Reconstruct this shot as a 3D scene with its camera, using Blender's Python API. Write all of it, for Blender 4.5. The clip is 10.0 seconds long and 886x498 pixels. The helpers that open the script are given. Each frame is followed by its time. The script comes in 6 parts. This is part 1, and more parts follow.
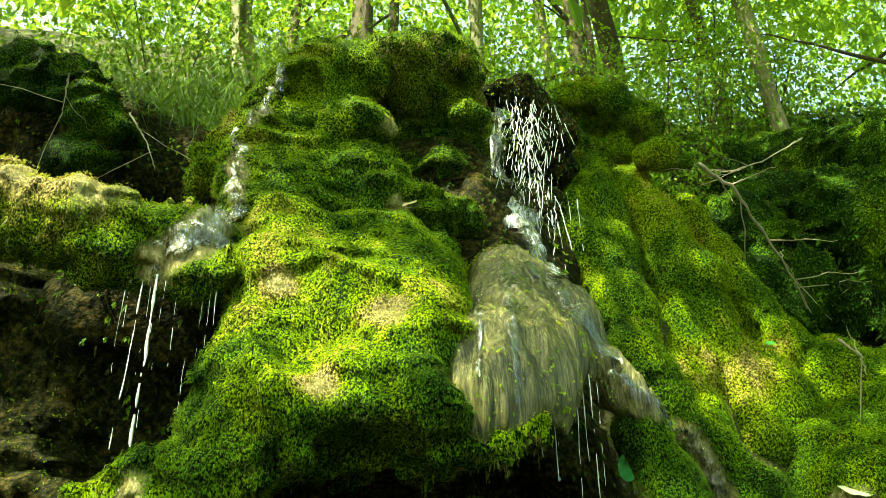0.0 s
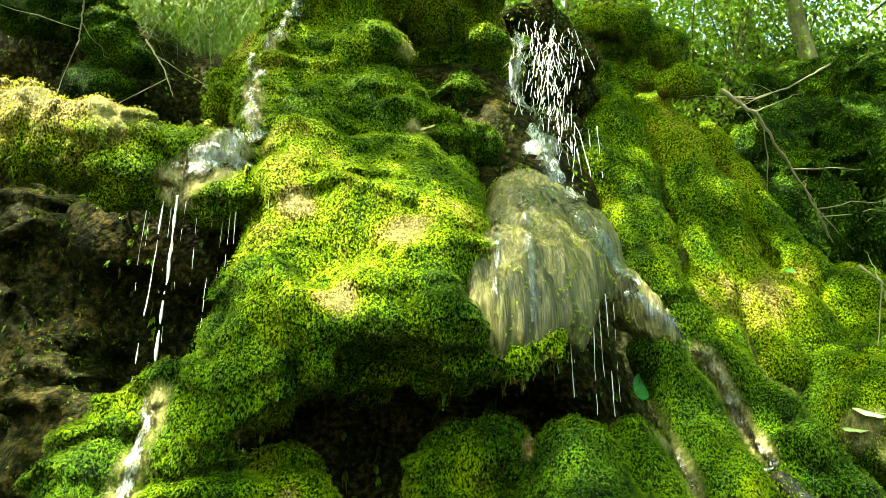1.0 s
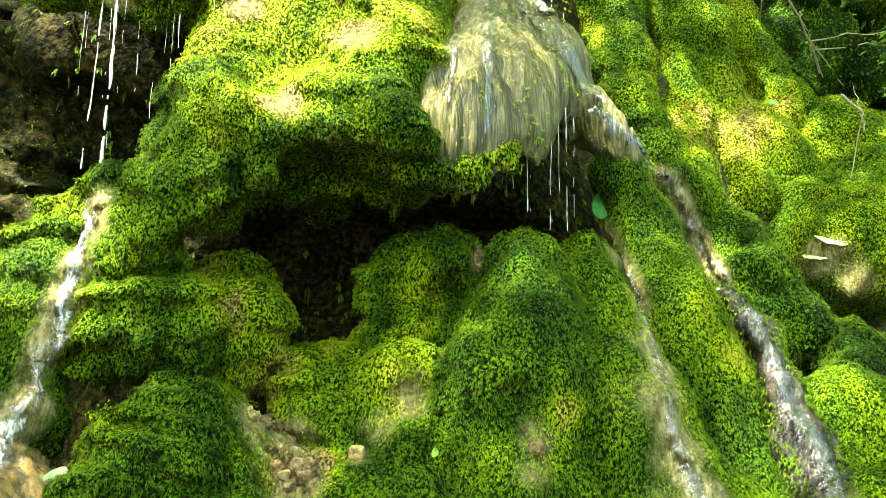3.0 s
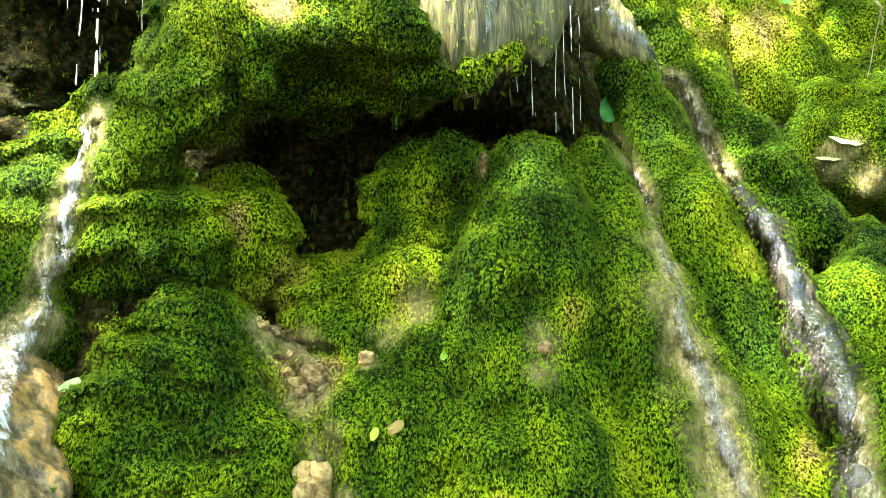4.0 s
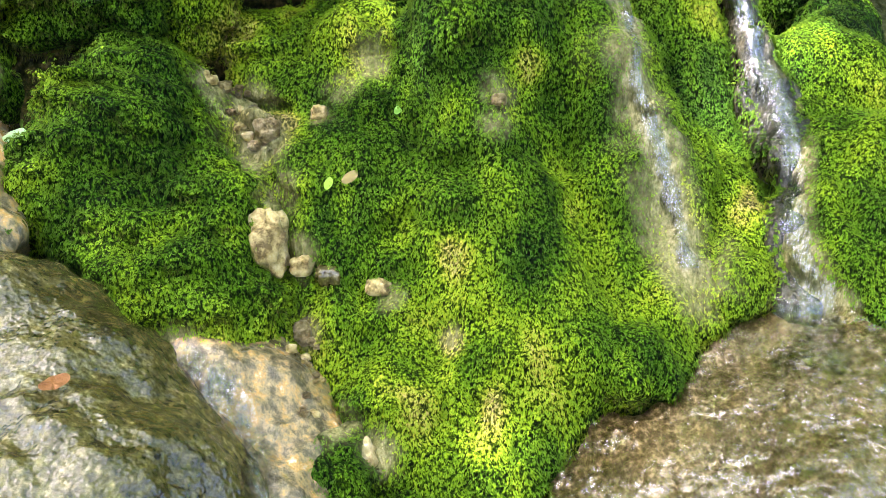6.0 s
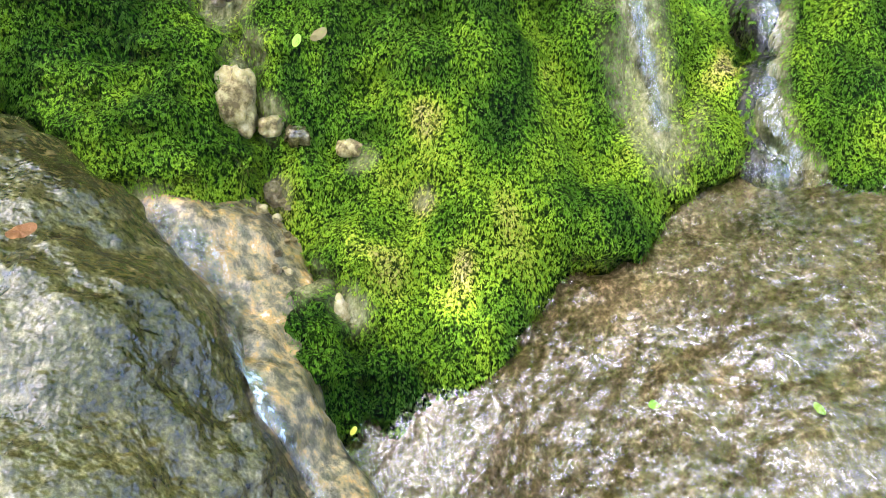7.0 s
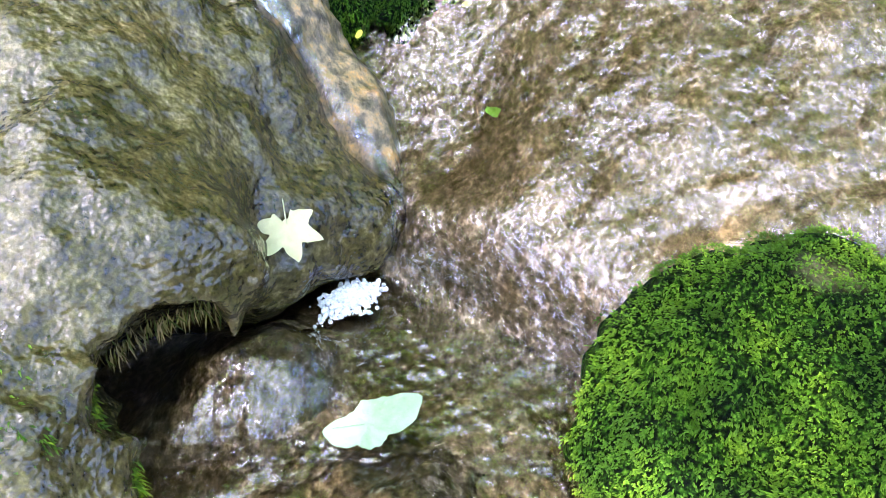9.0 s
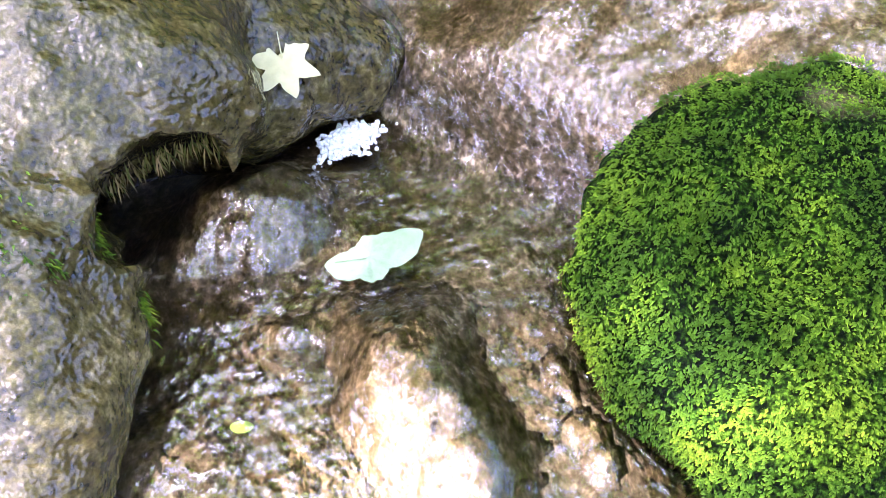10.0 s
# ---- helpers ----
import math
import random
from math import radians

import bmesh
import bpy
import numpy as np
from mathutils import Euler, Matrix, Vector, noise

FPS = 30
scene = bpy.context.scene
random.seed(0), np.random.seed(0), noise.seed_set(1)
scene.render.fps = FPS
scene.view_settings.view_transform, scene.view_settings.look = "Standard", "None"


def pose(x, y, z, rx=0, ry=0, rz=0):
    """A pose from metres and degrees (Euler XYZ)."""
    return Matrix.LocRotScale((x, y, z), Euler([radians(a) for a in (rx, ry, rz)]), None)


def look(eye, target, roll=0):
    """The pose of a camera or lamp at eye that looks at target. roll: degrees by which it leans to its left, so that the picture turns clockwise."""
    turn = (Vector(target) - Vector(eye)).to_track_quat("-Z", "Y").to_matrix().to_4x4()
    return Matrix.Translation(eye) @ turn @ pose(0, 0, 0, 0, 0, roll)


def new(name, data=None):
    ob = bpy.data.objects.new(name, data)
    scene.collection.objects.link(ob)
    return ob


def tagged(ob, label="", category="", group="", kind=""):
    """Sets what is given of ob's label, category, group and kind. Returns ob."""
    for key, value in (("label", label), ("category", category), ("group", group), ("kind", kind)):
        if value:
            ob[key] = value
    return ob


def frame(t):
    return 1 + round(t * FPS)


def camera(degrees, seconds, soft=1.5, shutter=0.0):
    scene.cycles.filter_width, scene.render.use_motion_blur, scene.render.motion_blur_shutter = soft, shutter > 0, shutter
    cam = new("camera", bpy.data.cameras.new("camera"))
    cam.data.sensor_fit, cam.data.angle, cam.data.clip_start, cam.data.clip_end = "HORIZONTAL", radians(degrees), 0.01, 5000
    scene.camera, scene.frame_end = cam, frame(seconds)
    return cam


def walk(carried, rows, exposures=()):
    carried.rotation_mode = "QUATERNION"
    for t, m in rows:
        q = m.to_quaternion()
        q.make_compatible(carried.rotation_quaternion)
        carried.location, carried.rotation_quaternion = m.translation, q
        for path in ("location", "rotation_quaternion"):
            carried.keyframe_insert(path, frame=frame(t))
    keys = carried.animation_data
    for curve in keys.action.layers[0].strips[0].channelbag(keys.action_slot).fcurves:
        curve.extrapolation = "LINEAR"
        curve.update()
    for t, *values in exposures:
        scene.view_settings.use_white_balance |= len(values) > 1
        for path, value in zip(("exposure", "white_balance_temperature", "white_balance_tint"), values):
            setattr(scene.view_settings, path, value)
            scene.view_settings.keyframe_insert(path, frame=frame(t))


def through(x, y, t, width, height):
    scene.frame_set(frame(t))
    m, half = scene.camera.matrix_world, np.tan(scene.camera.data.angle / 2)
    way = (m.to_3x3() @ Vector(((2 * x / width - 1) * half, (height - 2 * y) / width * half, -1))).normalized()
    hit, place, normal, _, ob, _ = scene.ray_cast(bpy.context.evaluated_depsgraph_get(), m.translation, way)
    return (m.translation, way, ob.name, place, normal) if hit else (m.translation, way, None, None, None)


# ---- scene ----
cam = camera(59.60, 10.0, 0.6)
PATH = [
    (0, (0.000, 0.000, 1.650), (-0.008, 1.825, 2.469), -0.69),
    (0.5, (-0.003, 0.011, 1.624), (-0.033, 1.870, 2.362), -0.09),
    (1, (0.007, 0.020, 1.585), (-0.054, 1.901, 2.261), -0.13),
    (1.5, (0.017, 0.017, 1.558), (-0.078, 1.932, 2.129), 0.24),
    (2, (0.056, 0.052, 1.529), (-0.032, 1.996, 1.995), 0.80),
    (2.5, (0.117, 0.084, 1.502), (0.058, 2.047, 1.878), 1.35),
    (4, (0.172, 0.146, 1.415), (0.080, 2.140, 1.539), -0.75),
    (4.5, (0.186, 0.149, 1.368), (0.073, 2.145, 1.343), -0.94),
    (5, (0.194, 0.154, 1.336), (0.119, 2.146, 1.174), -0.72),
    (6.5, (0.205, 0.134, 1.251), (0.225, 2.072, 0.756), -0.34),
    (7, (0.209, 0.126, 1.214), (0.262, 2.019, 0.568), 0.23),
    (7.5, (0.206, 0.119, 1.171), (0.261, 1.949, 0.365), 0.55),
    (8, (0.201, 0.097, 1.132), (0.224, 1.846, 0.162), -0.15),
    (8.5, (0.198, 0.066, 1.093), (0.216, 1.710, -0.046), -0.32),
    (9, (0.200, 0.044, 1.054), (0.237, 1.541, -0.271), 0.11),
    (9.5, (0.198, 0.021, 1.023), (0.244, 1.364, -0.458), 0.19),
    (10, (0.194, 0.011, 1.011), (0.233, 1.268, -0.543), 0.38),
]
walk(cam, [(t, look(eye, target, roll)) for t, eye, target, roll in PATH], [(0, 3.45, 8000, -18), (1, 3.9, 7800, -10), (2.5, 4.4, 7200, 2), (5, 4.4, 6500, 20), (7, 4.28, 5450, 28), (8.5, 4.38, 5250, 31), (10, 4.38, 5350, 50)])

# ---- world, sun, exposure ----
world = bpy.data.worlds.new("sky")
scene.world = world
world.use_nodes = True
wt = world.node_tree
sky = wt.nodes.new("ShaderNodeTexSky")
sky.sky_type, sky.sun_disc = "NISHITA", False
sky.air_density, sky.dust_density = 0.8, 4.0
SUN_DIR = Vector((-0.42, -0.30, 0.86)).normalized()
sky.sun_elevation = math.asin(SUN_DIR.z)
sky.sun_rotation = math.atan2(SUN_DIR.x, SUN_DIR.y)
wt.links.new(sky.outputs[0], wt.nodes["Background"].inputs[0])
wt.nodes["Background"].inputs[1].default_value = 0.11
sun = new("sun", bpy.data.lights.new("sun", "SUN"))
sun.data.energy, sun.data.angle, sun.data.color = 2.0, radians(0.55), (1.0, 0.94, 0.82)
sun.matrix_world = look(SUN_DIR * 40, (0, 0, 0))


# ---- materials ----
def material(name):
    m = bpy.data.materials.new(name)
    m.use_nodes = True
    nt = m.node_tree
    return m, nt, nt.nodes["Principled BSDF"]


def node(nt, kind, **inputs):
    n = nt.nodes.new(kind)
    for k, v in inputs.items():
        n.inputs[k.replace("_", " ")].default_value = v
    return n


def noise_node(nt, scale, detail=4.0, rough=0.6, stretch=None):
    co = nt.nodes.new("ShaderNodeNewGeometry")
    n = node(nt, "ShaderNodeTexNoise", Scale=scale, Detail=detail, Roughness=rough)
    if stretch:
        mp = nt.nodes.new("ShaderNodeMapping")
        mp.inputs["Scale"].default_value = stretch
        nt.links.new(co.outputs["Position"], mp.inputs["Vector"])
        nt.links.new(mp.outputs["Vector"], n.inputs["Vector"])
    else:
        nt.links.new(co.outputs["Position"], n.inputs["Vector"])
    return n.outputs["Fac"]


def ramp(nt, fac, stops):
    r = nt.nodes.new("ShaderNodeValToRGB")
    el = r.color_ramp.elements
    while len(el) < len(stops):
        el.new(0.5)
    for e, (p, c) in zip(el, stops):
        e.position, e.color = p, (*c, 1)
    nt.links.new(fac, r.inputs["Fac"])
    return r.outputs["Color"]


def math_node(nt, op, a, b=None, clamp=False):
    n = nt.nodes.new("ShaderNodeMath")
    n.operation, n.use_clamp = op, clamp
    for i, v in enumerate((a, b)):
        if v is None:
            continue
        if isinstance(v, (int, float)):
            n.inputs[i].default_value = v
        else:
            nt.links.new(v, n.inputs[i])
    return n.outputs[0]


def mix_color(nt, fac, a, b, how="MIX"):
    n = nt.nodes.new("ShaderNodeMix")
    n.data_type, n.blend_type = "RGBA", how
    for sock, v in ((n.inputs[0], fac), (n.inputs[6], a), (n.inputs[7], b)):
        if isinstance(v, (int, float)):
            sock.default_value = v
        elif isinstance(v, tuple):
            sock.default_value = (*v, 1)
        else:
            nt.links.new(v, sock)
    return n.outputs[2]


def bump(nt, height, strength, distance, target):
    b = node(nt, "ShaderNodeBump", Strength=strength, Distance=distance)
    nt.links.new(height, b.inputs["Height"])
    nt.links.new(b.outputs["Normal"], target.inputs["Normal"])
    return b


def attribute(nt, name):
    a = nt.nodes.new("ShaderNodeAttribute")
    a.attribute_name = name
    return a.outputs["Fac"]


def leaf_material(name, stops, rough=0.5, through=0.35, island=0.3, attr="tone", spec=0.3):
    """Foliage: the tone runs along the stops, each blade differs a little, and light shines through."""
    m, nt, p = material(name)
    geo = nt.nodes.new("ShaderNodeNewGeometry")
    rnd = geo.outputs["Random Per Island"]
    tone = attribute(nt, attr)
    wander = noise_node(nt, 9.0, 3.0)
    t = math_node(nt, "ADD", tone, math_node(nt, "MULTIPLY", math_node(nt, "SUBTRACT", rnd, 0.5), island))
    t = math_node(nt, "ADD", t, math_node(nt, "MULTIPLY", math_node(nt, "SUBTRACT", wander, 0.5), 0.35), True)
    col = ramp(nt, t, stops)
    p.inputs["Roughness"].default_value = rough
    p.inputs["Specular IOR Level"].default_value = spec
    nt.links.new(col, p.inputs["Base Color"])
    tr = nt.nodes.new("ShaderNodeBsdfTranslucent")
    nt.links.new(mix_color(nt, 0.5, col, (0.55, 0.75, 0.08), "MIX"), tr.inputs["Color"])
    mx = nt.nodes.new("ShaderNodeMixShader")
    mx.inputs[0].default_value = through
    nt.links.new(p.outputs[0], mx.inputs[1])
    nt.links.new(tr.outputs[0], mx.inputs[2])
    nt.links.new(mx.outputs[0], nt.nodes["Material Output"].inputs["Surface"])
    return m


MOSS_STOPS = [(0.0, (0.006, 0.022, 0.002)), (0.25, (0.03, 0.083, 0.003)), (0.48, (0.095, 0.19, 0.005)),
              (0.7, (0.25, 0.36, 0.008)), (0.87, (0.38, 0.36, 0.04)), (1.0, (0.45, 0.34, 0.14))]
moss_mat = leaf_material("moss_frond", MOSS_STOPS, 0.6, 0.18, 0.1, spec=0.1)

# brown root colour, with the shade under the lips darkened into it
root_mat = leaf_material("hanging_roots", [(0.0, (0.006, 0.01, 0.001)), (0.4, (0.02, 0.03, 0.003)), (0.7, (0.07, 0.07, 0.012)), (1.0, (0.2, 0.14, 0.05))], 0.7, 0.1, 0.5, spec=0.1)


def moss_bed_material():
    """A close moss cover: fine shoots, shade painted into the slits between them, and tan tufa where it is bare."""
    m, nt, p = material("moss_bed")
    shoots = noise_node(nt, 170.0, 3.0, 0.6, (1, 1, 0.6))
    tufts = noise_node(nt, 85.0, 3.0, 0.6, (1, 1, 0.8))
    t = math_node(nt, "ADD", attribute(nt, "tone"), math_node(nt, "MULTIPLY", math_node(nt, "SUBTRACT", tufts, 0.5), 0.5))
    t = math_node(nt, "ADD", t, math_node(nt, "MULTIPLY", math_node(nt, "SUBTRACT", shoots, 0.5), 0.5), True)
    col = ramp(nt, t, MOSS_STOPS)
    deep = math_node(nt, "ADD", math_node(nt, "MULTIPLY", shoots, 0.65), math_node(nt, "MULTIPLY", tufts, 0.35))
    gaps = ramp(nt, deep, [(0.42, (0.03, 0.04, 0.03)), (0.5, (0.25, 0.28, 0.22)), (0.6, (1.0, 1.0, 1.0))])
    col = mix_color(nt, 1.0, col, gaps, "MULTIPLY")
    tan = ramp(nt, noise_node(nt, 60.0, 6.0, 0.75, (1, 1, 0.3)), [(0.3, (0.045, 0.045, 0.012)), (0.48, (0.17, 0.155, 0.055)), (0.7, (0.4, 0.34, 0.17))])
    bare = attribute(nt, "bare")
    nt.links.new(mix_color(nt, bare, col, tan), p.inputs["Base Color"])
    p.inputs["Roughness"].default_value = 0.75
    p.inputs["Specular IOR Level"].default_value = 0.05
    nt.links.new(math_node(nt, "MULTIPLY", bare, 0.6), p.inputs["Coat Weight"])
    p.inputs["Coat Roughness"].default_value = 0.08
    h = math_node(nt, "ADD", math_node(nt, "MULTIPLY", shoots, 0.4), tufts)
    b = bump(nt, h, 1.0, 0.012, p)
    nt.links.new(b.outputs["Normal"], p.inputs["Coat Normal"])
    return m


def rock_material(name, stops, rough, streak=None, bump_scale=45.0, wet=0.0, relief=0.02, grain=38.0, spec=0.25, pits=3.0):
    """Wet limestone: stains at two sizes, pitted relief, and a glossy wet coat in places."""
    m, nt, p = material(name)
    big = noise_node(nt, 5.0, 4.0, 0.6, streak)
    fine = noise_node(nt, grain, 5.0, 0.65, streak)
    t = math_node(nt, "ADD", math_node(nt, "MULTIPLY", big, 0.4), math_node(nt, "MULTIPLY", fine, 0.75))
    t = math_node(nt, "ADD", math_node(nt, "MULTIPLY", math_node(nt, "SUBTRACT", t, 0.575), 2.3), 0.5, True)
    nt.links.new(ramp(nt, t, stops), p.inputs["Base Color"])
    r = math_node(nt, "MULTIPLY", noise_node(nt, 11.0, 3.0), rough * 2.0, True)
    nt.links.new(r, p.inputs["Roughness"])
    p.inputs["Coat Weight"].default_value = wet
    p.inputs["Coat IOR"].default_value = 1.65
    p.inputs["Coat Roughness"].default_value = 0.04
    p.inputs["Specular IOR Level"].default_value = spec
    h = math_node(nt, "ADD", noise_node(nt, bump_scale, pits, 0.5, streak), math_node(nt, "MULTIPLY", noise_node(nt, bump_scale * 3.0, pits), 0.08 * pits))
    b = bump(nt, h, 1.0, relief, p)
    nt.links.new(b.outputs["Normal"], p.inputs["Coat Normal"])
    return m


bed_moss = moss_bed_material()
boulder_mat = rock_material("wet_grey_limestone", [(0.15, (0.016, 0.013, 0.004)), (0.45, (0.05, 0.04, 0.011)), (0.65, (0.085, 0.069, 0.022)), (0.95, (0.22, 0.18, 0.075))], 0.5, None, 75.0, 0.8, 0.0055, 60.0, 0.0, 1.0)
gully_mat = rock_material("orange_wet_tufa", [(0.2, (0.045, 0.036, 0.016)), (0.42, (0.12, 0.095, 0.048)), (0.57, (0.25, 0.18, 0.085)), (0.74, (0.4, 0.23, 0.07)), (0.95, (0.55, 0.47, 0.36))], 0.3, (1, 1, 0.6), 60.0, 0.5, 0.006, 35.0, 0.1)
channel_mat = rock_material("dark_grey_channel", [(0.25, (0.005, 0.005, 0.002)), (0.5, (0.018, 0.017, 0.009)), (0.9, (0.07, 0.06, 0.035))], 0.3, (1, 1, 0.3), 40.0, 0.4, 0.015, 60.0, 0.15)
bedrock_mat = rock_material("brown_stream_bed", [(0.2, (0.055, 0.045, 0.019)), (0.45, (0.1, 0.08, 0.038)), (0.64, (0.155, 0.122, 0.062)), (0.92, (0.36, 0.28, 0.155))], 0.4, (1, 0.75, 1), 60.0, 0.25, 0.006, 70.0, 0.0)
tufa_mat = rock_material("olive_tufa", [(0.2, (0.022, 0.024, 0.006)), (0.46, (0.065, 0.066, 0.018)), (0.64, (0.12, 0.113, 0.036)), (0.92, (0.27, 0.24, 0.1))], 0.45, (1, 1, 0.12), 90.0, 0.5, 0.012, 70.0, 0.1)
# cliff rock with the shade of its hollows put into the colour
cliff_mat = rock_material("shaded_tufa_cliff", [(0.25, (0.003, 0.004, 0.0015)), (0.5, (0.012, 0.014, 0.004)), (0.68, (0.04, 0.033, 0.01)), (0.9, (0.08, 0.06, 0.02))], 0.5, None, 30.0, 0.0, spec=0.02)
soil_mat = rock_material("forest_soil", [(0.25, (0.012, 0.015, 0.005)), (0.5, (0.04, 0.045, 0.015)), (0.68, (0.07, 0.07, 0.03)), (0.9, (0.13, 0.1, 0.05))], 0.5, None, 20.0, 0.0, spec=0.05)
pale_stone = rock_material("pale_porous_tufa", [(0.25, (0.12, 0.08, 0.025)), (0.5, (0.36, 0.27, 0.11)), (0.9, (0.58, 0.47, 0.26))], 0.5, None, 60.0, 0.0, 0.01)


def water_material(name, foam, stretch, scale, tint=(0.86, 0.88, 0.8), ripple=0.6, dist=0.02, fine=0.45, rough=0.06, mirror=1.4):
    """A clear moving film: it mirrors the sky at its ripples and turns white where it breaks up."""
    m, nt, p = material(name)
    rip = math_node(nt, "ADD", noise_node(nt, scale, 1.6, 0.5, stretch), math_node(nt, "MULTIPLY", noise_node(nt, scale * 3.1, 1.0, 0.5, stretch), fine))
    gloss = node(nt, "ShaderNodeBsdfGlossy", Roughness=rough)
    gloss.inputs["Color"].default_value = (1, 1, 1, 1)
    clear = nt.nodes.new("ShaderNodeBsdfTransparent")
    nt.links.new(mix_color(nt, attribute(nt, "body"), (1.0, 1.0, 1.0), tint), clear.inputs["Color"])
    b = bump(nt, rip, ripple, dist, gloss)
    fr = node(nt, "ShaderNodeFresnel", IOR=1.75)
    nt.links.new(b.outputs["Normal"], fr.inputs["Normal"])
    mx = nt.nodes.new("ShaderNodeMixShader")
    body = attribute(nt, "body")
    nt.links.new(math_node(nt, "MULTIPLY", math_node(nt, "MULTIPLY", fr.outputs[0], mirror, True), body), mx.inputs[0])
    nt.links.new(clear.outputs[0], mx.inputs[1])
    nt.links.new(gloss.outputs[0], mx.inputs[2])
    p.inputs["Base Color"].default_value = (0.78, 0.82, 0.82, 1)
    p.inputs["Roughness"].default_value = 0.25
    nt.links.new(b.outputs["Normal"], p.inputs["Normal"])
    white = math_node(nt, "ADD", attribute(nt, "foam"), math_node(nt, "MULTIPLY", math_node(nt, "SUBTRACT", noise_node(nt, scale * 1.3, 5.0, 0.7, stretch), 0.5), 1.5))
    white = math_node(nt, "MULTIPLY", math_node(nt, "SUBTRACT", white, 0.5), 2.4, True)
    m2 = nt.nodes.new("ShaderNodeMixShader")
    nt.links.new(math_node(nt, "MULTIPLY", math_node(nt, "MULTIPLY", white, foam), body), m2.inputs[0])
    nt.links.new(mx.outputs[0], m2.inputs[1])
    nt.links.new(p.outputs[0], m2.inputs[2])
    nt.links.new(m2.outputs[0], nt.nodes["Material Output"].inputs["Surface"])
    return m


film_mat = water_material("running_water", 0.85, (1, 1, 0.3), 50.0, ripple=0.7, dist=0.02, rough=0.14)
bed_film_mat = water_material("shallow_water", 0.2, (1, 0.65, 1), 33.0, fine=0.25, rough=0.03, mirror=1.1, tint=(0.92, 0.88, 0.78), ripple=1.0, dist=0.013)
drop_mat, _nt, _p = material("falling_water")
_p.inputs["Base Color"].default_value = (0.8, 0.84, 0.84, 1)
_p.inputs["Roughness"].default_value = 0.08
_p.inputs["Transmission Weight"].default_value = 0.4
_p.inputs["IOR"].default_value = 1.33


def bark_material(name, stops):
    m, nt, p = material(name)
    t = math_node(nt, "ADD", math_node(nt, "MULTIPLY", noise_node(nt, 6.0, 4.0), 0.5), math_node(nt, "MULTIPLY", noise_node(nt, 30.0, 5.0, 0.7, (1, 1, 0.2)), 0.5))
    nt.links.new(ramp(nt, t, stops), p.inputs["Base Color"])
    p.inputs["Roughness"].default_value = 0.85
    bump(nt, noise_node(nt, 25.0, 5.0, 0.7, (1, 1, 0.15)), 0.8, 0.03, p)
    return m


bark_dark = bark_material("dark_bark", [(0.3, (0.03, 0.022, 0.01)), (0.7, (0.13, 0.1, 0.05))])
bark_pale = bark_material("pale_mossy_bark", [(0.3, (0.09, 0.09, 0.04)), (0.7, (0.3, 0.28, 0.17))])
twig_mat = bark_material("grey_dead_wood", [(0.3, (0.16, 0.13, 0.08)), (0.7, (0.42, 0.37, 0.26))])
LEAF_STOPS = [(0.0, (0.015, 0.06, 0.006)), (0.35, (0.05, 0.15, 0.01)), (0.7, (0.12, 0.26, 0.015)), (1.0, (0.3, 0.42, 0.03))]
tree_leaf = leaf_material("tree_leaf", LEAF_STOPS, 0.45, 0.5, 0.5)
herb_leaf = leaf_material("herb_leaf", LEAF_STOPS, 0.5, 0.22, 0.4)


# ---- noise and forms ----
def hash3(i, j, k, seed):
    h = (i * 374761393 + j * 668265263 + k * 1274126177 + seed * 974634777) & 0x7FFFFFFF
    h = ((h ^ (h >> 13)) * 1103515245) & 0x7FFFFFFF
    return ((h ^ (h >> 16)) & 0xFFFF) / 32767.5 - 1.0


def vnoise(p, freq, seed=0):
    """Smooth lattice noise from -1 to 1 at points p (n, 3)."""
    q = p * freq
    i = np.floor(q).astype(np.int64)
    f = q - i
    f = f * f * (3 - 2 * f)
    out = 0
    for a in (0, 1):
        wa = f[:, 0] if a else 1 - f[:, 0]
        for b in (0, 1):
            wb = f[:, 1] if b else 1 - f[:, 1]
            for c in (0, 1):
                wc = f[:, 2] if c else 1 - f[:, 2]
                out = out + wa * wb * wc * hash3(i[:, 0] + a, i[:, 1] + b, i[:, 2] + c, seed)
    return out


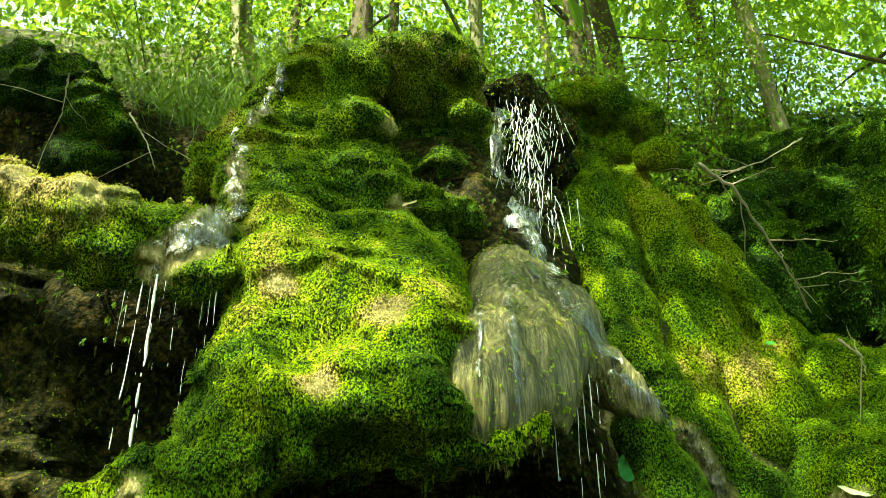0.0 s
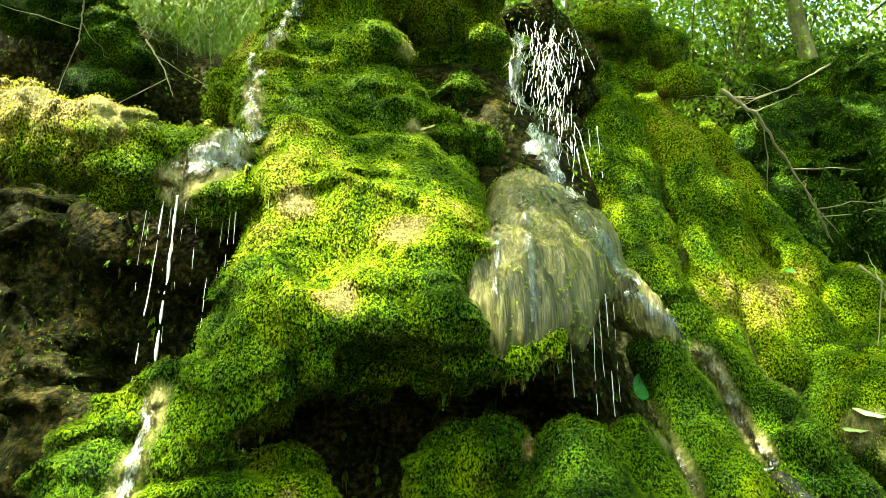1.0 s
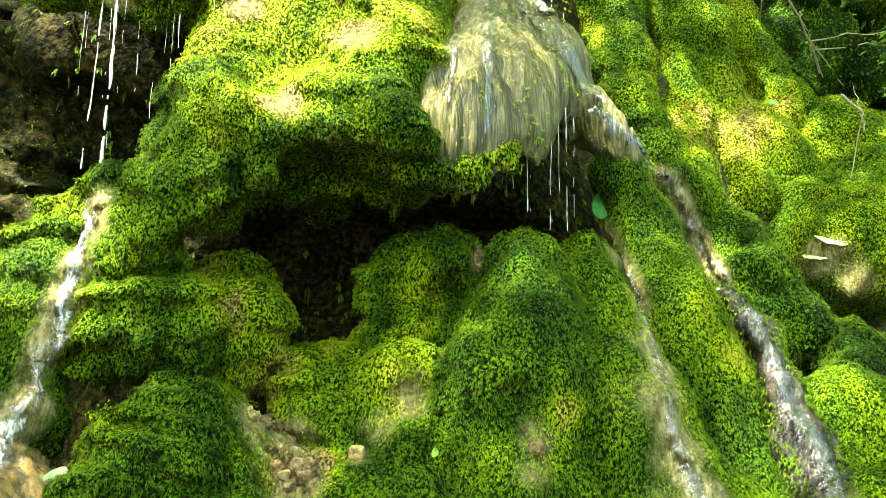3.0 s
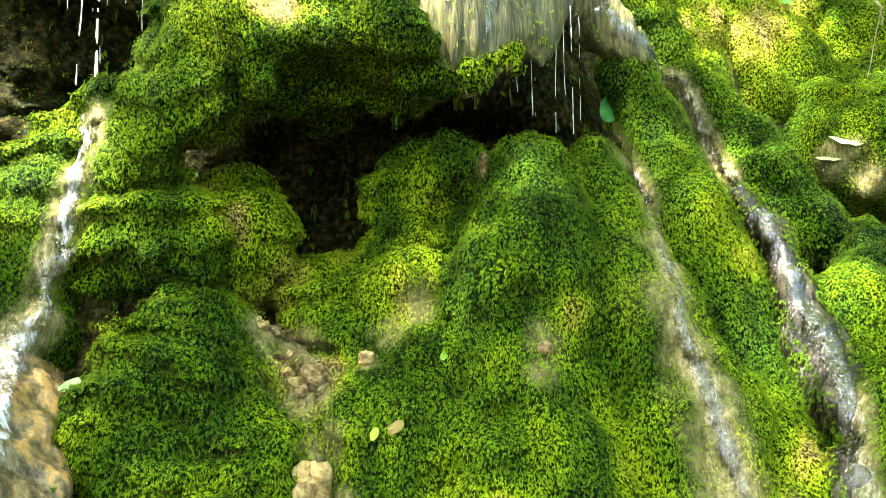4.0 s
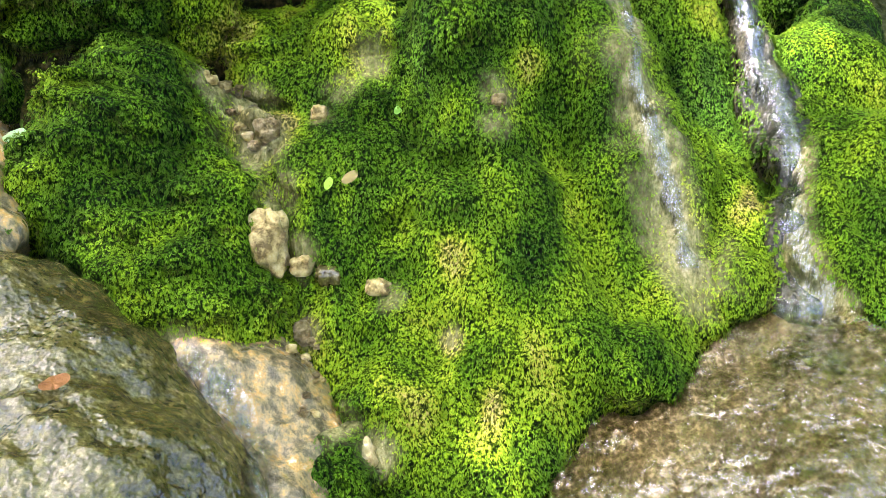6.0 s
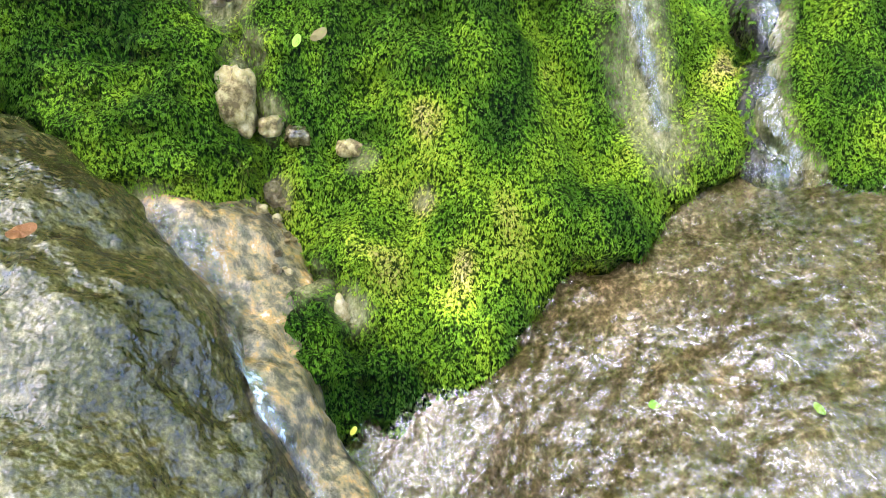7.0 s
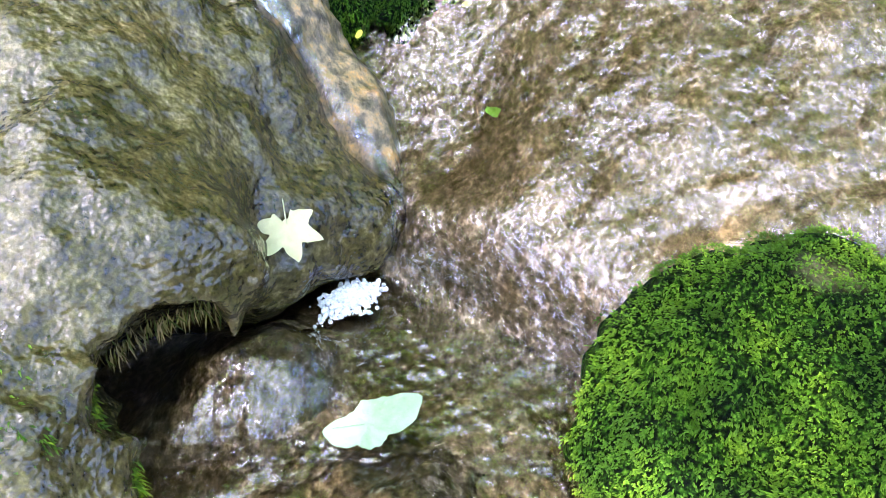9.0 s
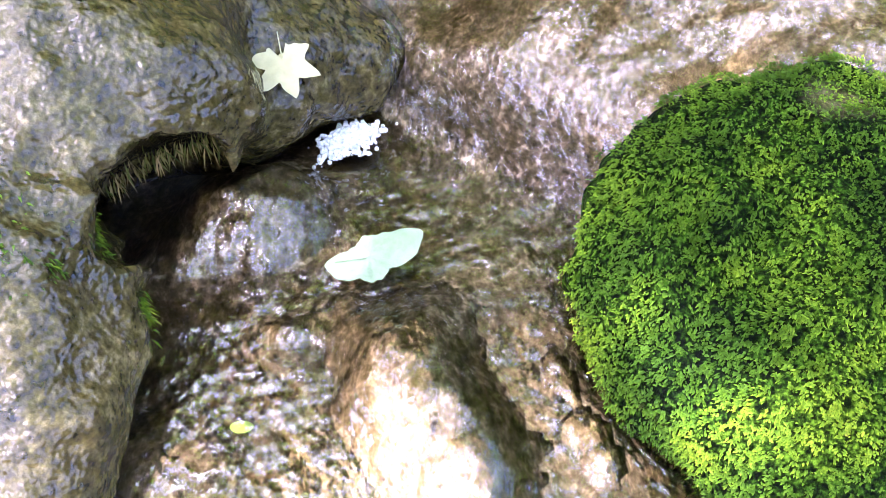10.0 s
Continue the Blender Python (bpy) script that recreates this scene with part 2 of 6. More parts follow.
class Form:
    """A rounded body: tapered limbs through (x, y, z, radius) joined smoothly, with lumps on its skin."""

    def __init__(self, blend, *limbs, lumps=0.042, fine=0.017, seed=1, hollow=(), streak=0.65, grit=0.0, tiers=None):
        self.blend, self.limbs, self.lumps, self.fine, self.seed, self.hollow, self.streak, self.grit, self.tiers = blend, limbs, lumps, fine, seed, hollow, streak, grit, tiers
        pts = np.array([p for limb in limbs for p in limb])
        self.low = (pts[:, :3] - pts[:, 3:]).min(0) - 0.08
        self.high = (pts[:, :3] + pts[:, 3:]).max(0) + 0.08

    def plain(self, p):
        d = self.joined(p, self.limbs)
        if self.hollow:
            d = np.maximum(d, -self.joined(p, self.hollow))
        return d

    def joined(self, p, limbs):
        d = np.full(len(p), 9.0)
        for limb in limbs:
            for a, b in zip(limb, limb[1:] if len(limb) > 1 else limb):
                pa, pb = np.array(a[:3]), np.array(b[:3])
                ba = pb - pa
                h = np.clip(((p - pa) @ ba) / max(ba @ ba, 1e-9), 0, 1)
                e = np.linalg.norm(p - pa - h[:, None] * ba, axis=1) - (a[3] + (b[3] - a[3]) * h)
                k = self.blend
                m = np.clip(0.5 + 0.5 * (e - d) / k, 0, 1)
                d = e * (1 - m) + d * m - k * m * (1 - m)
        return d

    def skin(self, p):
        q = p * (1, 1, self.streak)
        d = self.lumps * vnoise(q, 5.5, self.seed) + self.lumps * 0.5 * vnoise(q, 12, self.seed + 1) + self.fine * vnoise(q, 27, self.seed + 2)
        if self.grit:
            d = d + self.grit * vnoise(q, 64, self.seed + 3) + 0.5 * self.grit * vnoise(q, 130, self.seed + 4)
        if self.tiers:
            # overhanging tiers: each swells towards its lower lip and is cut back under it
            deep, per_metre = self.tiers
            u = p[:, 2] * per_metre + 0.9 * vnoise(p, 2.6, self.seed + 5) + 0.45 * vnoise(p, 7, self.seed + 6) + 0.15 * vnoise(p, 19, self.seed + 7)
            u = u - np.floor(u)
            lip = np.clip(u / 0.16, 0, 1)
            d = d + deep * np.clip(0.7 + 0.7 * vnoise(p, 4.5, self.seed + 8), 0, 1.3) * (lip * lip * (3 - 2 * lip) * (1 - u) ** 1.2 * 1.5 - 0.45)
        return d

    def full(self, p):
        return self.plain(p) - self.skin(p)


def surface_net(form, cell):
    """The skin of a form as points and quads on a grid of that cell."""
    n = np.maximum(((form.high - form.low) / cell).astype(int) + 2, 4)
    ax = [form.low[i] + cell * np.arange(n[i]) for i in range(3)]
    grid = np.stack(np.meshgrid(*ax, indexing="ij"), -1).reshape(-1, 3)
    d = form.plain(grid)
    near = np.abs(d) < 0.12 + cell
    d[near] -= form.skin(grid[near])
    d = d.reshape(n)
    inside = d < 0
    corner = [(a, b, c) for a in (0, 1) for b in (0, 1) for c in (0, 1)]
    cut = lambda v, o: v[o[0]:n[0] - 1 + o[0], o[1]:n[1] - 1 + o[1], o[2]:n[2] - 1 + o[2]]
    count = sum(cut(inside, o).astype(int) for o in corner)
    active = (count > 0) & (count < 8)
    total = np.zeros((*active.shape, 3))
    hits = np.zeros(active.shape)
    for o in corner:
        for axis in range(3):
            if o[axis]:
                continue
            o2 = tuple(1 if i == axis else o[i] for i in range(3))
            d0, d1 = cut(d, o), cut(d, o2)
            cross = (d0 < 0) != (d1 < 0)
            t = np.where(cross, d0 / np.where(cross, d0 - d1, 1), 0)
            off = np.zeros((*active.shape, 3))
            off[...] = o
            off[..., axis] += t
            total += off * cross[..., None]
            hits += cross
    index = -np.ones(active.shape, int)
    index[active] = np.arange(active.sum())
    verts = (np.argwhere(active) + total[active] / hits[active][:, None]) * cell + form.low
    quads = []
    for axis in range(3):
        u, v = (axis + 1) % 3, (axis + 2) % 3
        a = [slice(1, -1)] * 3
        a[axis] = slice(0, n[axis] - 1)
        b = list(a)
        b[axis] = slice(1, n[axis])
        s0, s1 = inside[tuple(a)], inside[tuple(b)]
        for flip in (False, True):
            edge = np.argwhere(s0 & ~s1 if not flip else ~s0 & s1)
            if not len(edge):
                continue
            base = edge + np.array([0 if i == axis else 1 for i in range(3)])
            du, dv = np.eye(3, dtype=int)[u], np.eye(3, dtype=int)[v]
            q = np.stack([index[tuple((base - s).T)] for s in (du + dv, dv, 0 * du, du)], 1)
            quads.append(q[:, ::-1] if flip else q)
    quads = np.concatenate(quads)
    return verts, quads[(quads >= 0).all(1)]


def mesh_of(name, verts, faces, mat, smooth=True, **attributes):
    """A mesh from arrays; faces: arrays of indices, one array for each face size."""
    faces = [f for f in (faces if isinstance(faces, list) else [faces]) if len(f)]
    me = bpy.data.meshes.new(name)
    me.vertices.add(len(verts))
    me.vertices.foreach_set("co", np.asarray(verts, np.float32).ravel())
    loops = np.concatenate([f.ravel() for f in faces])
    sizes = np.concatenate([np.full(len(f), f.shape[1]) for f in faces])
    me.loops.add(len(loops))
    me.loops.foreach_set("vertex_index", loops.astype(np.int32))
    me.polygons.add(len(sizes))
    me.polygons.foreach_set("loop_start", np.r_[0, np.cumsum(sizes)[:-1]].astype(np.int32))
    me.polygons.foreach_set("use_smooth", np.full(len(sizes), smooth))
    for key, values in attributes.items():
        me.attributes.new(key, "FLOAT", "POINT").data.foreach_set("value", np.asarray(values, np.float32))
    me.materials.append(mat)
    me.update(calc_edges=True)
    me.validate()
    return me


def part_of(parent, name, verts, faces, mat, label="", smooth=True, kind="", **attributes):
    """One mesh object under a thing, its points given in world places."""
    shift = np.array(parent.location)
    q = parent
    while q.parent:
        q = q.parent
        shift = shift + np.array(q.location)
    ob = new(name, mesh_of(name, np.asarray(verts) - shift, faces, mat, smooth, **attributes))
    ob.parent = parent
    return tagged(ob, label, "", "", kind)


def thing(name, where, label, category, group="", kind=""):
    ob = new(name)
    ob.location = where
    return tagged(ob, label, category, group, kind)


def single(name, verts, faces, mat, label, category, group="", kind="", smooth=True, **attributes):
    """A thing of one mesh, with its origin at its base."""
    verts = np.asarray(verts)
    base = np.array([*verts[:, :2].mean(0), verts[:, 2].min()])
    ob = new(name, mesh_of(name, verts - base, faces, mat, smooth, **attributes))
    ob.location = base
    return tagged(ob, label, category, group, kind)


def unit(v):
    return v / np.maximum(np.linalg.norm(v, axis=-1, keepdims=True), 1e-9)


RNG = np.random.default_rng(7)


def blades(base, way, normal, length, width, bend=0.25):
    """Small pointed leaflets: base, two sides and tip."""
    way, side = unit(way), None
    side = unit(np.cross(way, normal) + 1e-6)
    up = unit(np.cross(side, way))
    length, width = np.broadcast_to(length, len(base))[:, None], np.broadcast_to(width, len(base))[:, None]
    drop = np.array([0, 0, -1.0]) * length * bend
    mid = base + way * length * 0.45 + up * length * 0.08
    v = np.stack([base, mid - side * width * 0.5, base + way * length + drop, mid + side * width * 0.5], 1)
    return v.reshape(-1, 3), np.arange(len(base) * 4).reshape(-1, 4)


def sample(verts, quads, density):
    """Points spread evenly over quads, with their normals."""
    a, b, c, d = (verts[quads[:, i]] for i in range(4))
    nrm = np.cross(c - a, d - b)
    area = np.linalg.norm(nrm, axis=1) / 2
    pick = RNG.choice(len(quads), int(area.sum() * density), p=area / area.sum())
    s, t = RNG.random((2, len(pick), 1))
    p = (a[pick] * (1 - s) + b[pick] * s) * (1 - t) + (d[pick] * (1 - s) + c[pick] * s) * t
    return p, unit(nrm[pick])


def shore(x, y):
    """How far out of the stream bed a place lies, with a wavering edge."""
    q = np.stack([np.ravel(x), np.ravel(y), np.zeros(np.size(x))], 1)
    wob = (0.14 * vnoise(q, 2.2, 6) + 0.06 * vnoise(q, 6, 8)).reshape(np.shape(x))
    return np.maximum(np.abs(x - 0.5) - 0.88, 0.2 - y) + wob


def ground_height(x, y):
    """The valley floor, the slope behind the falls and the wooded hill."""
    k = np.clip((x - 0.9) / 1.2, 0, 1)
    k = k * k * (3 - 2 * k)
    mid = np.interp(y, [-400, -40, -8, 0.2, 1.0, 2.3, 3.0, 3.8, 4.4, 5.5, 8, 14, 30, 60, 160, 500], [14, 6, 0.6, -0.3, -0.25, -0.1, 0.7, 2.8, 3.85, 4.7, 6.4, 9, 14, 22, 32, 40])
    right = np.interp(y, [-400, -40, -8, 0.2, 1.2, 2.6, 3.6, 4.2, 5.3, 6.0, 7.2, 9, 14, 30, 60, 160, 500], [14, 6, 0.6, -0.3, -0.2, 0.7, 1.75, 2.0, 2.6, 3.8, 6.1, 7.2, 9.5, 14, 22, 32, 40])
    kl = np.clip((-1.1 - x) / 0.8, 0, 1)
    kl = kl * kl * (3 - 2 * kl) * np.clip((20 - y) / 6, 0, 1)
    mid = mid * (1 - kl) + kl * np.interp(y, [-8, 0.2, 2.3, 3.6, 4.6, 5.0, 5.4, 6.5, 9, 14, 20], [0.6, -0.3, -0.1, 0.9, 1.8, 3.2, 4.6, 6.0, 8.8, 12, 14])
    rise = np.clip(shore(x, y) / 0.35, 0, 1)
    rise = 0.5 * rise * rise * (3 - 2 * rise) * np.clip((2.6 - y) / 0.5, 0, 1)
    mid, right = mid + rise, right + rise
    side = np.clip((np.abs(x) - 3.0) / 8, 0, 1) * np.clip((y + 1) / 4, 0, 1) * 1.2
    return mid * (1 - k) + right * k + side


def brink(x):
    """Where the sloping bed meets the pool."""
    return 1.116 - 0.78 * (np.clip(x, -0.1, 0.55) - 0.154)


def bed_height(x, y):
    """The sloping limestone bed at the foot of the falls and the little pool."""
    def lump(cx, cy, wx, wy, high, skew=0.0, power=2):
        return high * np.exp(-(np.abs((x - cx - skew * (y - cy)) / wx) ** power + np.abs((y - cy) / wy) ** power))
    u, v = np.maximum(x - 0.12, 0), np.maximum(y - 0.95, 0)
    edge = 1 / (1 + np.exp(-(y - brink(x)) / 0.024))
    slope = 0.06 + 0.36 * v + 0.5 * u / (1 + 0.35 * u) - lump(0.27, 1.36, 0.15, 0.2, 0.085)
    pool = -0.012 + lump(0.19, 0.5, 0.13, 0.24, 0.125, -0.28, 2.6) + lump(-0.11, 0.85, 0.15, 0.15, 0.125, 0.3, 2.4) + lump(0.29, 0.8, 0.11, 0.16, 0.045)
    pool = pool + lump(-0.03, 0.635, 0.07, 0.05, 0.05) + lump(0.4, 0.5, 0.06, 0.2, 0.055, -0.25) + lump(-0.12, 0.45, 0.16, 0.12, 0.04)
    return pool * (1 - edge) + slope * edge


FORMS = {}
FORMS["cone"] = Form(0.08,
    [(0.35, 2.46, 1.77, 0.13), (0.32, 2.36, 1.43, 0.22), (0.28, 2.38, 1.14, 0.28), (0.31, 2.28, 0.82, 0.34), (0.37, 2.11, 0.6, 0.32), (0.33, 1.97, 0.45, 0.26), (0.3, 1.78, 0.39, 0.14)],
    [(0.54, 2.63, 1.78, 0.11), (0.59, 2.39, 1.32, 0.2), (0.69, 2.31, 1.02, 0.24), (0.76, 2.25, 0.78, 0.24), (0.73, 2.15, 0.69, 0.22), (0.66, 1.89, 0.65, 0.12)],
    [(0.14, 2.57, 1.58, 0.12), (0.04, 2.44, 1.2, 0.22), (-0.04, 2.25, 0.98, 0.24), (-0.03, 2.18, 0.82, 0.22), (0, 2.07, 0.65, 0.2), (0.11, 1.91, 0.51, 0.2), (0.19, 1.77, 0.42, 0.12)], tiers=(0.016, 6.5), hollow=([(-0.4, 2.16, 1.34, 0.05), (-0.3, 2.12, 1.2, 0.055), (-0.22, 2.0, 1.05, 0.05), (-0.17, 1.9, 0.9, 0.045), (-0.15, 1.84, 0.78, 0.04)],), seed=10, lumps=0.03, fine=0.018, grit=0.005, streak=0.5)
FORMS["cone_foot"] = Form(0.06,
    [(-0.06, 1.69, 0.5, 0.09), (-0.06, 1.65, 0.43, 0.1), (-0.05, 1.65, 0.42, 0.1), (-0, 1.63, 0.35, 0.08), (0.04, 1.61, 0.31, 0.06)],
    [(0.12, 1.71, 0.39, 0.09), (0.16, 1.69, 0.35, 0.08), (0.15, 1.64, 0.3, 0.05)], tiers=(0.022, 11), seed=13, lumps=0.034, fine=0.02, grit=0.005)
FORMS["rib"] = Form(0.06,
    [(0.67, 2.83, 2.18, 0.07), (0.7, 2.85, 2.17, 0.09), (0.78, 2.88, 1.97, 0.12), (0.82, 2.67, 1.62, 0.15), (0.87, 2.61, 1.42, 0.17), (0.92, 2.45, 1.05, 0.19), (0.94, 2.24, 0.85, 0.18), (0.93, 2.21, 0.83, 0.16), (0.91, 2.05, 0.8, 0.1)], seed=16, lumps=0.025, fine=0.016, grit=0.004, streak=0.45)
FORMS["rib2"] = Form(0.06,
    [(0.72, 3.49, 2.85, 0.1), (0.84, 3.32, 2.49, 0.12), (1.02, 3.25, 2.18, 0.13), (1.13, 3.2, 1.97, 0.15), (1.23, 3.04, 1.76, 0.15), (1.33, 2.94, 1.63, 0.12)], tiers=(0.018, 6), seed=19)
FORMS["rmound"] = Form(0.08,
    [(1.6, 3.04, 1.56, 0.14), (1.34, 2.53, 1.28, 0.18), (1.32, 2.47, 1.09, 0.2), (1.33, 2.37, 1.03, 0.2), (1.25, 2.12, 0.81, 0.22), (1.22, 1.97, 0.72, 0.14)],
    [(1.43, 2.25, 0.93, 0.3), (1.35, 2.04, 0.72, 0.25)], tiers=(0.014, 6), seed=22, lumps=0.034, fine=0.02, grit=0.005)
FORMS["inner"] = Form(0.09,
    [(0.93, 4.35, 4.14, 0.12), (0.90, 4.20, 3.72, 0.17), (0.89, 4.10, 3.38, 0.19), (0.90, 3.90, 3.03, 0.18), (0.93, 3.70, 2.69, 0.15)],
    [(0.82, 4.20, 3.80, 0.1), (0.74, 4.00, 3.38, 0.12)], tiers=(0.02, 5), seed=25, lumps=0.03)
FORMS["tuft_step"] = Form(0.05,
    [(1.28, 4.30, 4.19, 0.1), (1.39, 4.25, 4.19, 0.1), (1.51, 4.30, 4.16, 0.07)], seed=28)
FORMS["apron"] = Form(0.09,
    [(1.16, 4.45, 4.09, 0.13), (1.29, 4.30, 3.67, 0.17), (1.41, 4.20, 3.28, 0.18), (1.43, 4.15, 2.92, 0.2), (1.44, 4.00, 2.56, 0.2), (1.47, 3.85, 2.28, 0.18)],
    [(1.54, 4.50, 3.95, 0.08), (1.68, 4.45, 3.53, 0.11), (1.82, 4.40, 3.17, 0.13), (1.90, 4.30, 2.86, 0.2)],
    [(1.64, 4.15, 2.66, 0.24), (1.72, 4.00, 2.44, 0.22)],
    [(1.13, 3.80, 2.63, 0.1), (1.18, 3.60, 2.31, 0.12)],
    [(1.20, 4.15, 3.35, 0.07), (1.23, 4.00, 3.02, 0.09), (1.26, 3.80, 2.64, 0.1)], tiers=(0.022, 4), seed=31, lumps=0.034)
FORMS["rbank"] = Form(0.1,
    [(2.1, 4.25, 2.72, 0.25), (2.41, 4.46, 2.53, 0.35), (1.88, 3.98, 2.2, 0.3), (1.85, 3.57, 1.99, 0.3)],
    [(2.6, 4.38, 2.52, 0.4), (2.2, 3.78, 2.05, 0.4)], tiers=(0.03, 4), seed=34)
FORMS["overhang"] = Form(0.06,
    [(0.84, 4.70, 4.92, 0.09), (1.02, 4.65, 4.93, 0.1), (1.22, 4.60, 4.80, 0.12), (1.42, 4.60, 4.67, 0.12)],
    [(1.05, 4.80, 4.80, 0.13), (1.33, 4.80, 4.70, 0.13)],
    [(0.95, 4.75, 4.58, 0.1), (1.21, 4.70, 4.48, 0.1)], tiers=(0.03, 7), seed=37)
FORMS["dome"] = Form(0.12,
    [(-0.3, 3.08, 2.86, 0.28), (-0.28, 2.73, 2.46, 0.32), (-0.26, 2.66, 2.26, 0.3), (-0.23, 2.47, 2.16, 0.22), (-0.21, 2.36, 2.13, 0.12)],
    [(-0.5, 2.96, 2.85, 0.24), (-0.47, 2.72, 2.52, 0.23), (-0.4, 2.51, 2.25, 0.22), (-0.36, 2.35, 2.18, 0.13), (-0.37, 2.32, 2.16, 0.08)],
    [(-0.14, 3.09, 2.88, 0.22), (-0.14, 2.63, 2.46, 0.21), (-0.14, 2.42, 2.2, 0.2), (-0.11, 2.34, 2.14, 0.1)],
    [(-0.66, 2.8, 2.93, 0.16), (-0.6, 2.65, 2.64, 0.17), (-0.61, 2.49, 2.38, 0.16), (-0.6, 2.43, 2.21, 0.14), (-0.54, 2.37, 2.12, 0.12)],
    [(-0.4, 2.3, 2.09, 0.04), (-0.39, 2.3, 2.02, 0.015)],
    [(-0.31, 2.32, 2.07, 0.045), (-0.3, 2.31, 2.01, 0.015)],
    [(-0.23, 2.33, 2.07, 0.04), (-0.23, 2.32, 2.02, 0.015)],
    [(-0.14, 2.32, 2.05, 0.04), (-0.13, 2.33, 1.99, 0.015)],
    [(-0.06, 2.28, 2.03, 0.04), (-0.06, 2.31, 1.97, 0.015)],
    [(-0.54, 2.29, 2.12, 0.05), (-0.44, 2.29, 2.17, 0.055), (-0.34, 2.31, 2.19, 0.06), (-0.22, 2.32, 2.17, 0.06), (-0.11, 2.31, 2.13, 0.06), (-0.01, 2.29, 2.08, 0.05)], tiers=(0.024, 6.5), seed=40, hollow=([(-0.56, 2.25, 1.8, 0.14), (-0.25, 2.3, 1.88, 0.2), (0.08, 2.3, 1.85, 0.2), (0.36, 2.5, 1.98, 0.18)], [(-0.5, 2.6, 1.8, 0.2), (-0.2, 2.75, 1.85, 0.26), (0.2, 2.75, 1.9, 0.25)]), lumps=0.045, fine=0.016, grit=0.003)
FORMS["leg"] = Form(0.06,
    [(-0.64, 2.47, 2.28, 0.16), (-0.66, 2.37, 2.07, 0.15), (-0.72, 2.33, 1.95, 0.12), (-0.81, 2.29, 1.86, 0.09), (-0.87, 2.22, 1.73, 0.06)],
    [(-0.54, 2.37, 2.12, 0.12), (-0.6, 2.33, 1.99, 0.11), (-0.7, 2.31, 1.92, 0.09), (-0.78, 2.22, 1.79, 0.06)], tiers=(0.04, 7), seed=43, hollow=([(-0.56, 2.25, 1.8, 0.14), (-0.25, 2.3, 1.88, 0.2), (0.08, 2.3, 1.85, 0.2), (0.36, 2.5, 1.98, 0.18)], [(-0.5, 2.6, 1.8, 0.2), (-0.2, 2.75, 1.85, 0.26), (0.2, 2.75, 1.9, 0.25)]), lumps=0.045, fine=0.022, grit=0.004)
FORMS["curtain"] = Form(0.1,
    [(0.26, 3.12, 2.91, 0.14), (0.22, 2.8, 2.56, 0.16), (0.18, 2.63, 2.35, 0.19), (0.15, 2.5, 2.18, 0.15), (0.12, 2.43, 2.11, 0.07)],
    [(0.42, 2.96, 2.7, 0.12), (0.37, 2.75, 2.45, 0.13), (0.32, 2.6, 2.28, 0.1), (0.3, 2.56, 2.21, 0.045)],
    [(0.07, 2.57, 2.42, 0.13), (0.05, 2.45, 2.2, 0.11), (0.04, 2.41, 2.1, 0.06)],
    [(0.39, 3.15, 2.87, 0.1), (0.49, 2.92, 2.6, 0.1), (0.57, 2.82, 2.41, 0.075), (0.65, 2.81, 2.3, 0.055), (0.72, 2.8, 2.22, 0.035)],
    [(0, 2.41, 2.13, 0.04), (0.01, 2.4, 2.06, 0.012)],
    [(0.08, 2.41, 2.11, 0.04), (0.07, 2.4, 2.04, 0.012)],
    [(0.16, 2.42, 2.14, 0.035), (0.17, 2.42, 2.05, 0.01)],
    [(0.25, 2.46, 2.18, 0.035), (0.25, 2.46, 2.09, 0.01)],
    [(0.31, 2.49, 2.21, 0.03), (0.32, 2.5, 2.13, 0.01)], seed=46, hollow=([(-0.05, 2.62, 1.96, 0.22), (0.25, 2.62, 1.98, 0.22), (0.45, 2.75, 2.0, 0.2), (0.62, 2.85, 1.98, 0.16)],), lumps=0.02, fine=0.02, streak=0.14, grit=0.005)
FORMS["chute"] = Form(0.05,
    [(0.71, 2.84, 2.25, 0.06), (0.74, 2.85, 2.17, 0.055), (0.79, 2.85, 2.07, 0.05)], seed=49, lumps=0.015)
FORMS["fallrock"] = Form(0.08,
    [(0.28, 3.95, 4.42, 0.09), (0.44, 3.95, 4.46, 0.09), (0.61, 4.00, 4.35, 0.09), (0.72, 4.05, 4.22, 0.08)],
    [(0.27, 4.15, 4.21, 0.16), (0.48, 4.20, 4.20, 0.17), (0.69, 4.25, 4.10, 0.15)],
    [(0.29, 4.15, 3.78, 0.17), (0.49, 4.15, 3.74, 0.18), (0.72, 4.25, 3.75, 0.13)],
    [(0.30, 3.95, 3.32, 0.15), (0.55, 4.00, 3.31, 0.15)], seed=52, lumps=0.05, fine=0.025)
FORMS["gapbed"] = Form(0.12,
    [(-0.47, 1.9, 0.73, 0.1), (-0.4, 1.88, 0.64, 0.13), (-0.31, 1.8, 0.54, 0.13), (-0.24, 1.7, 0.46, 0.12), (-0.16, 1.59, 0.4, 0.1), (-0.11, 1.5, 0.37, 0.08), (-0.04, 1.49, 0.25, 0.07), (0.04, 1.39, 0.2, 0.06), (0.1, 1.32, 0.15, 0.05)],
    [(-0.29, 1.92, 0.63, 0.12), (-0.2, 1.85, 0.54, 0.12), (-0.14, 1.73, 0.48, 0.1)], seed=55, lumps=0.014, fine=0.01, grit=0.004)
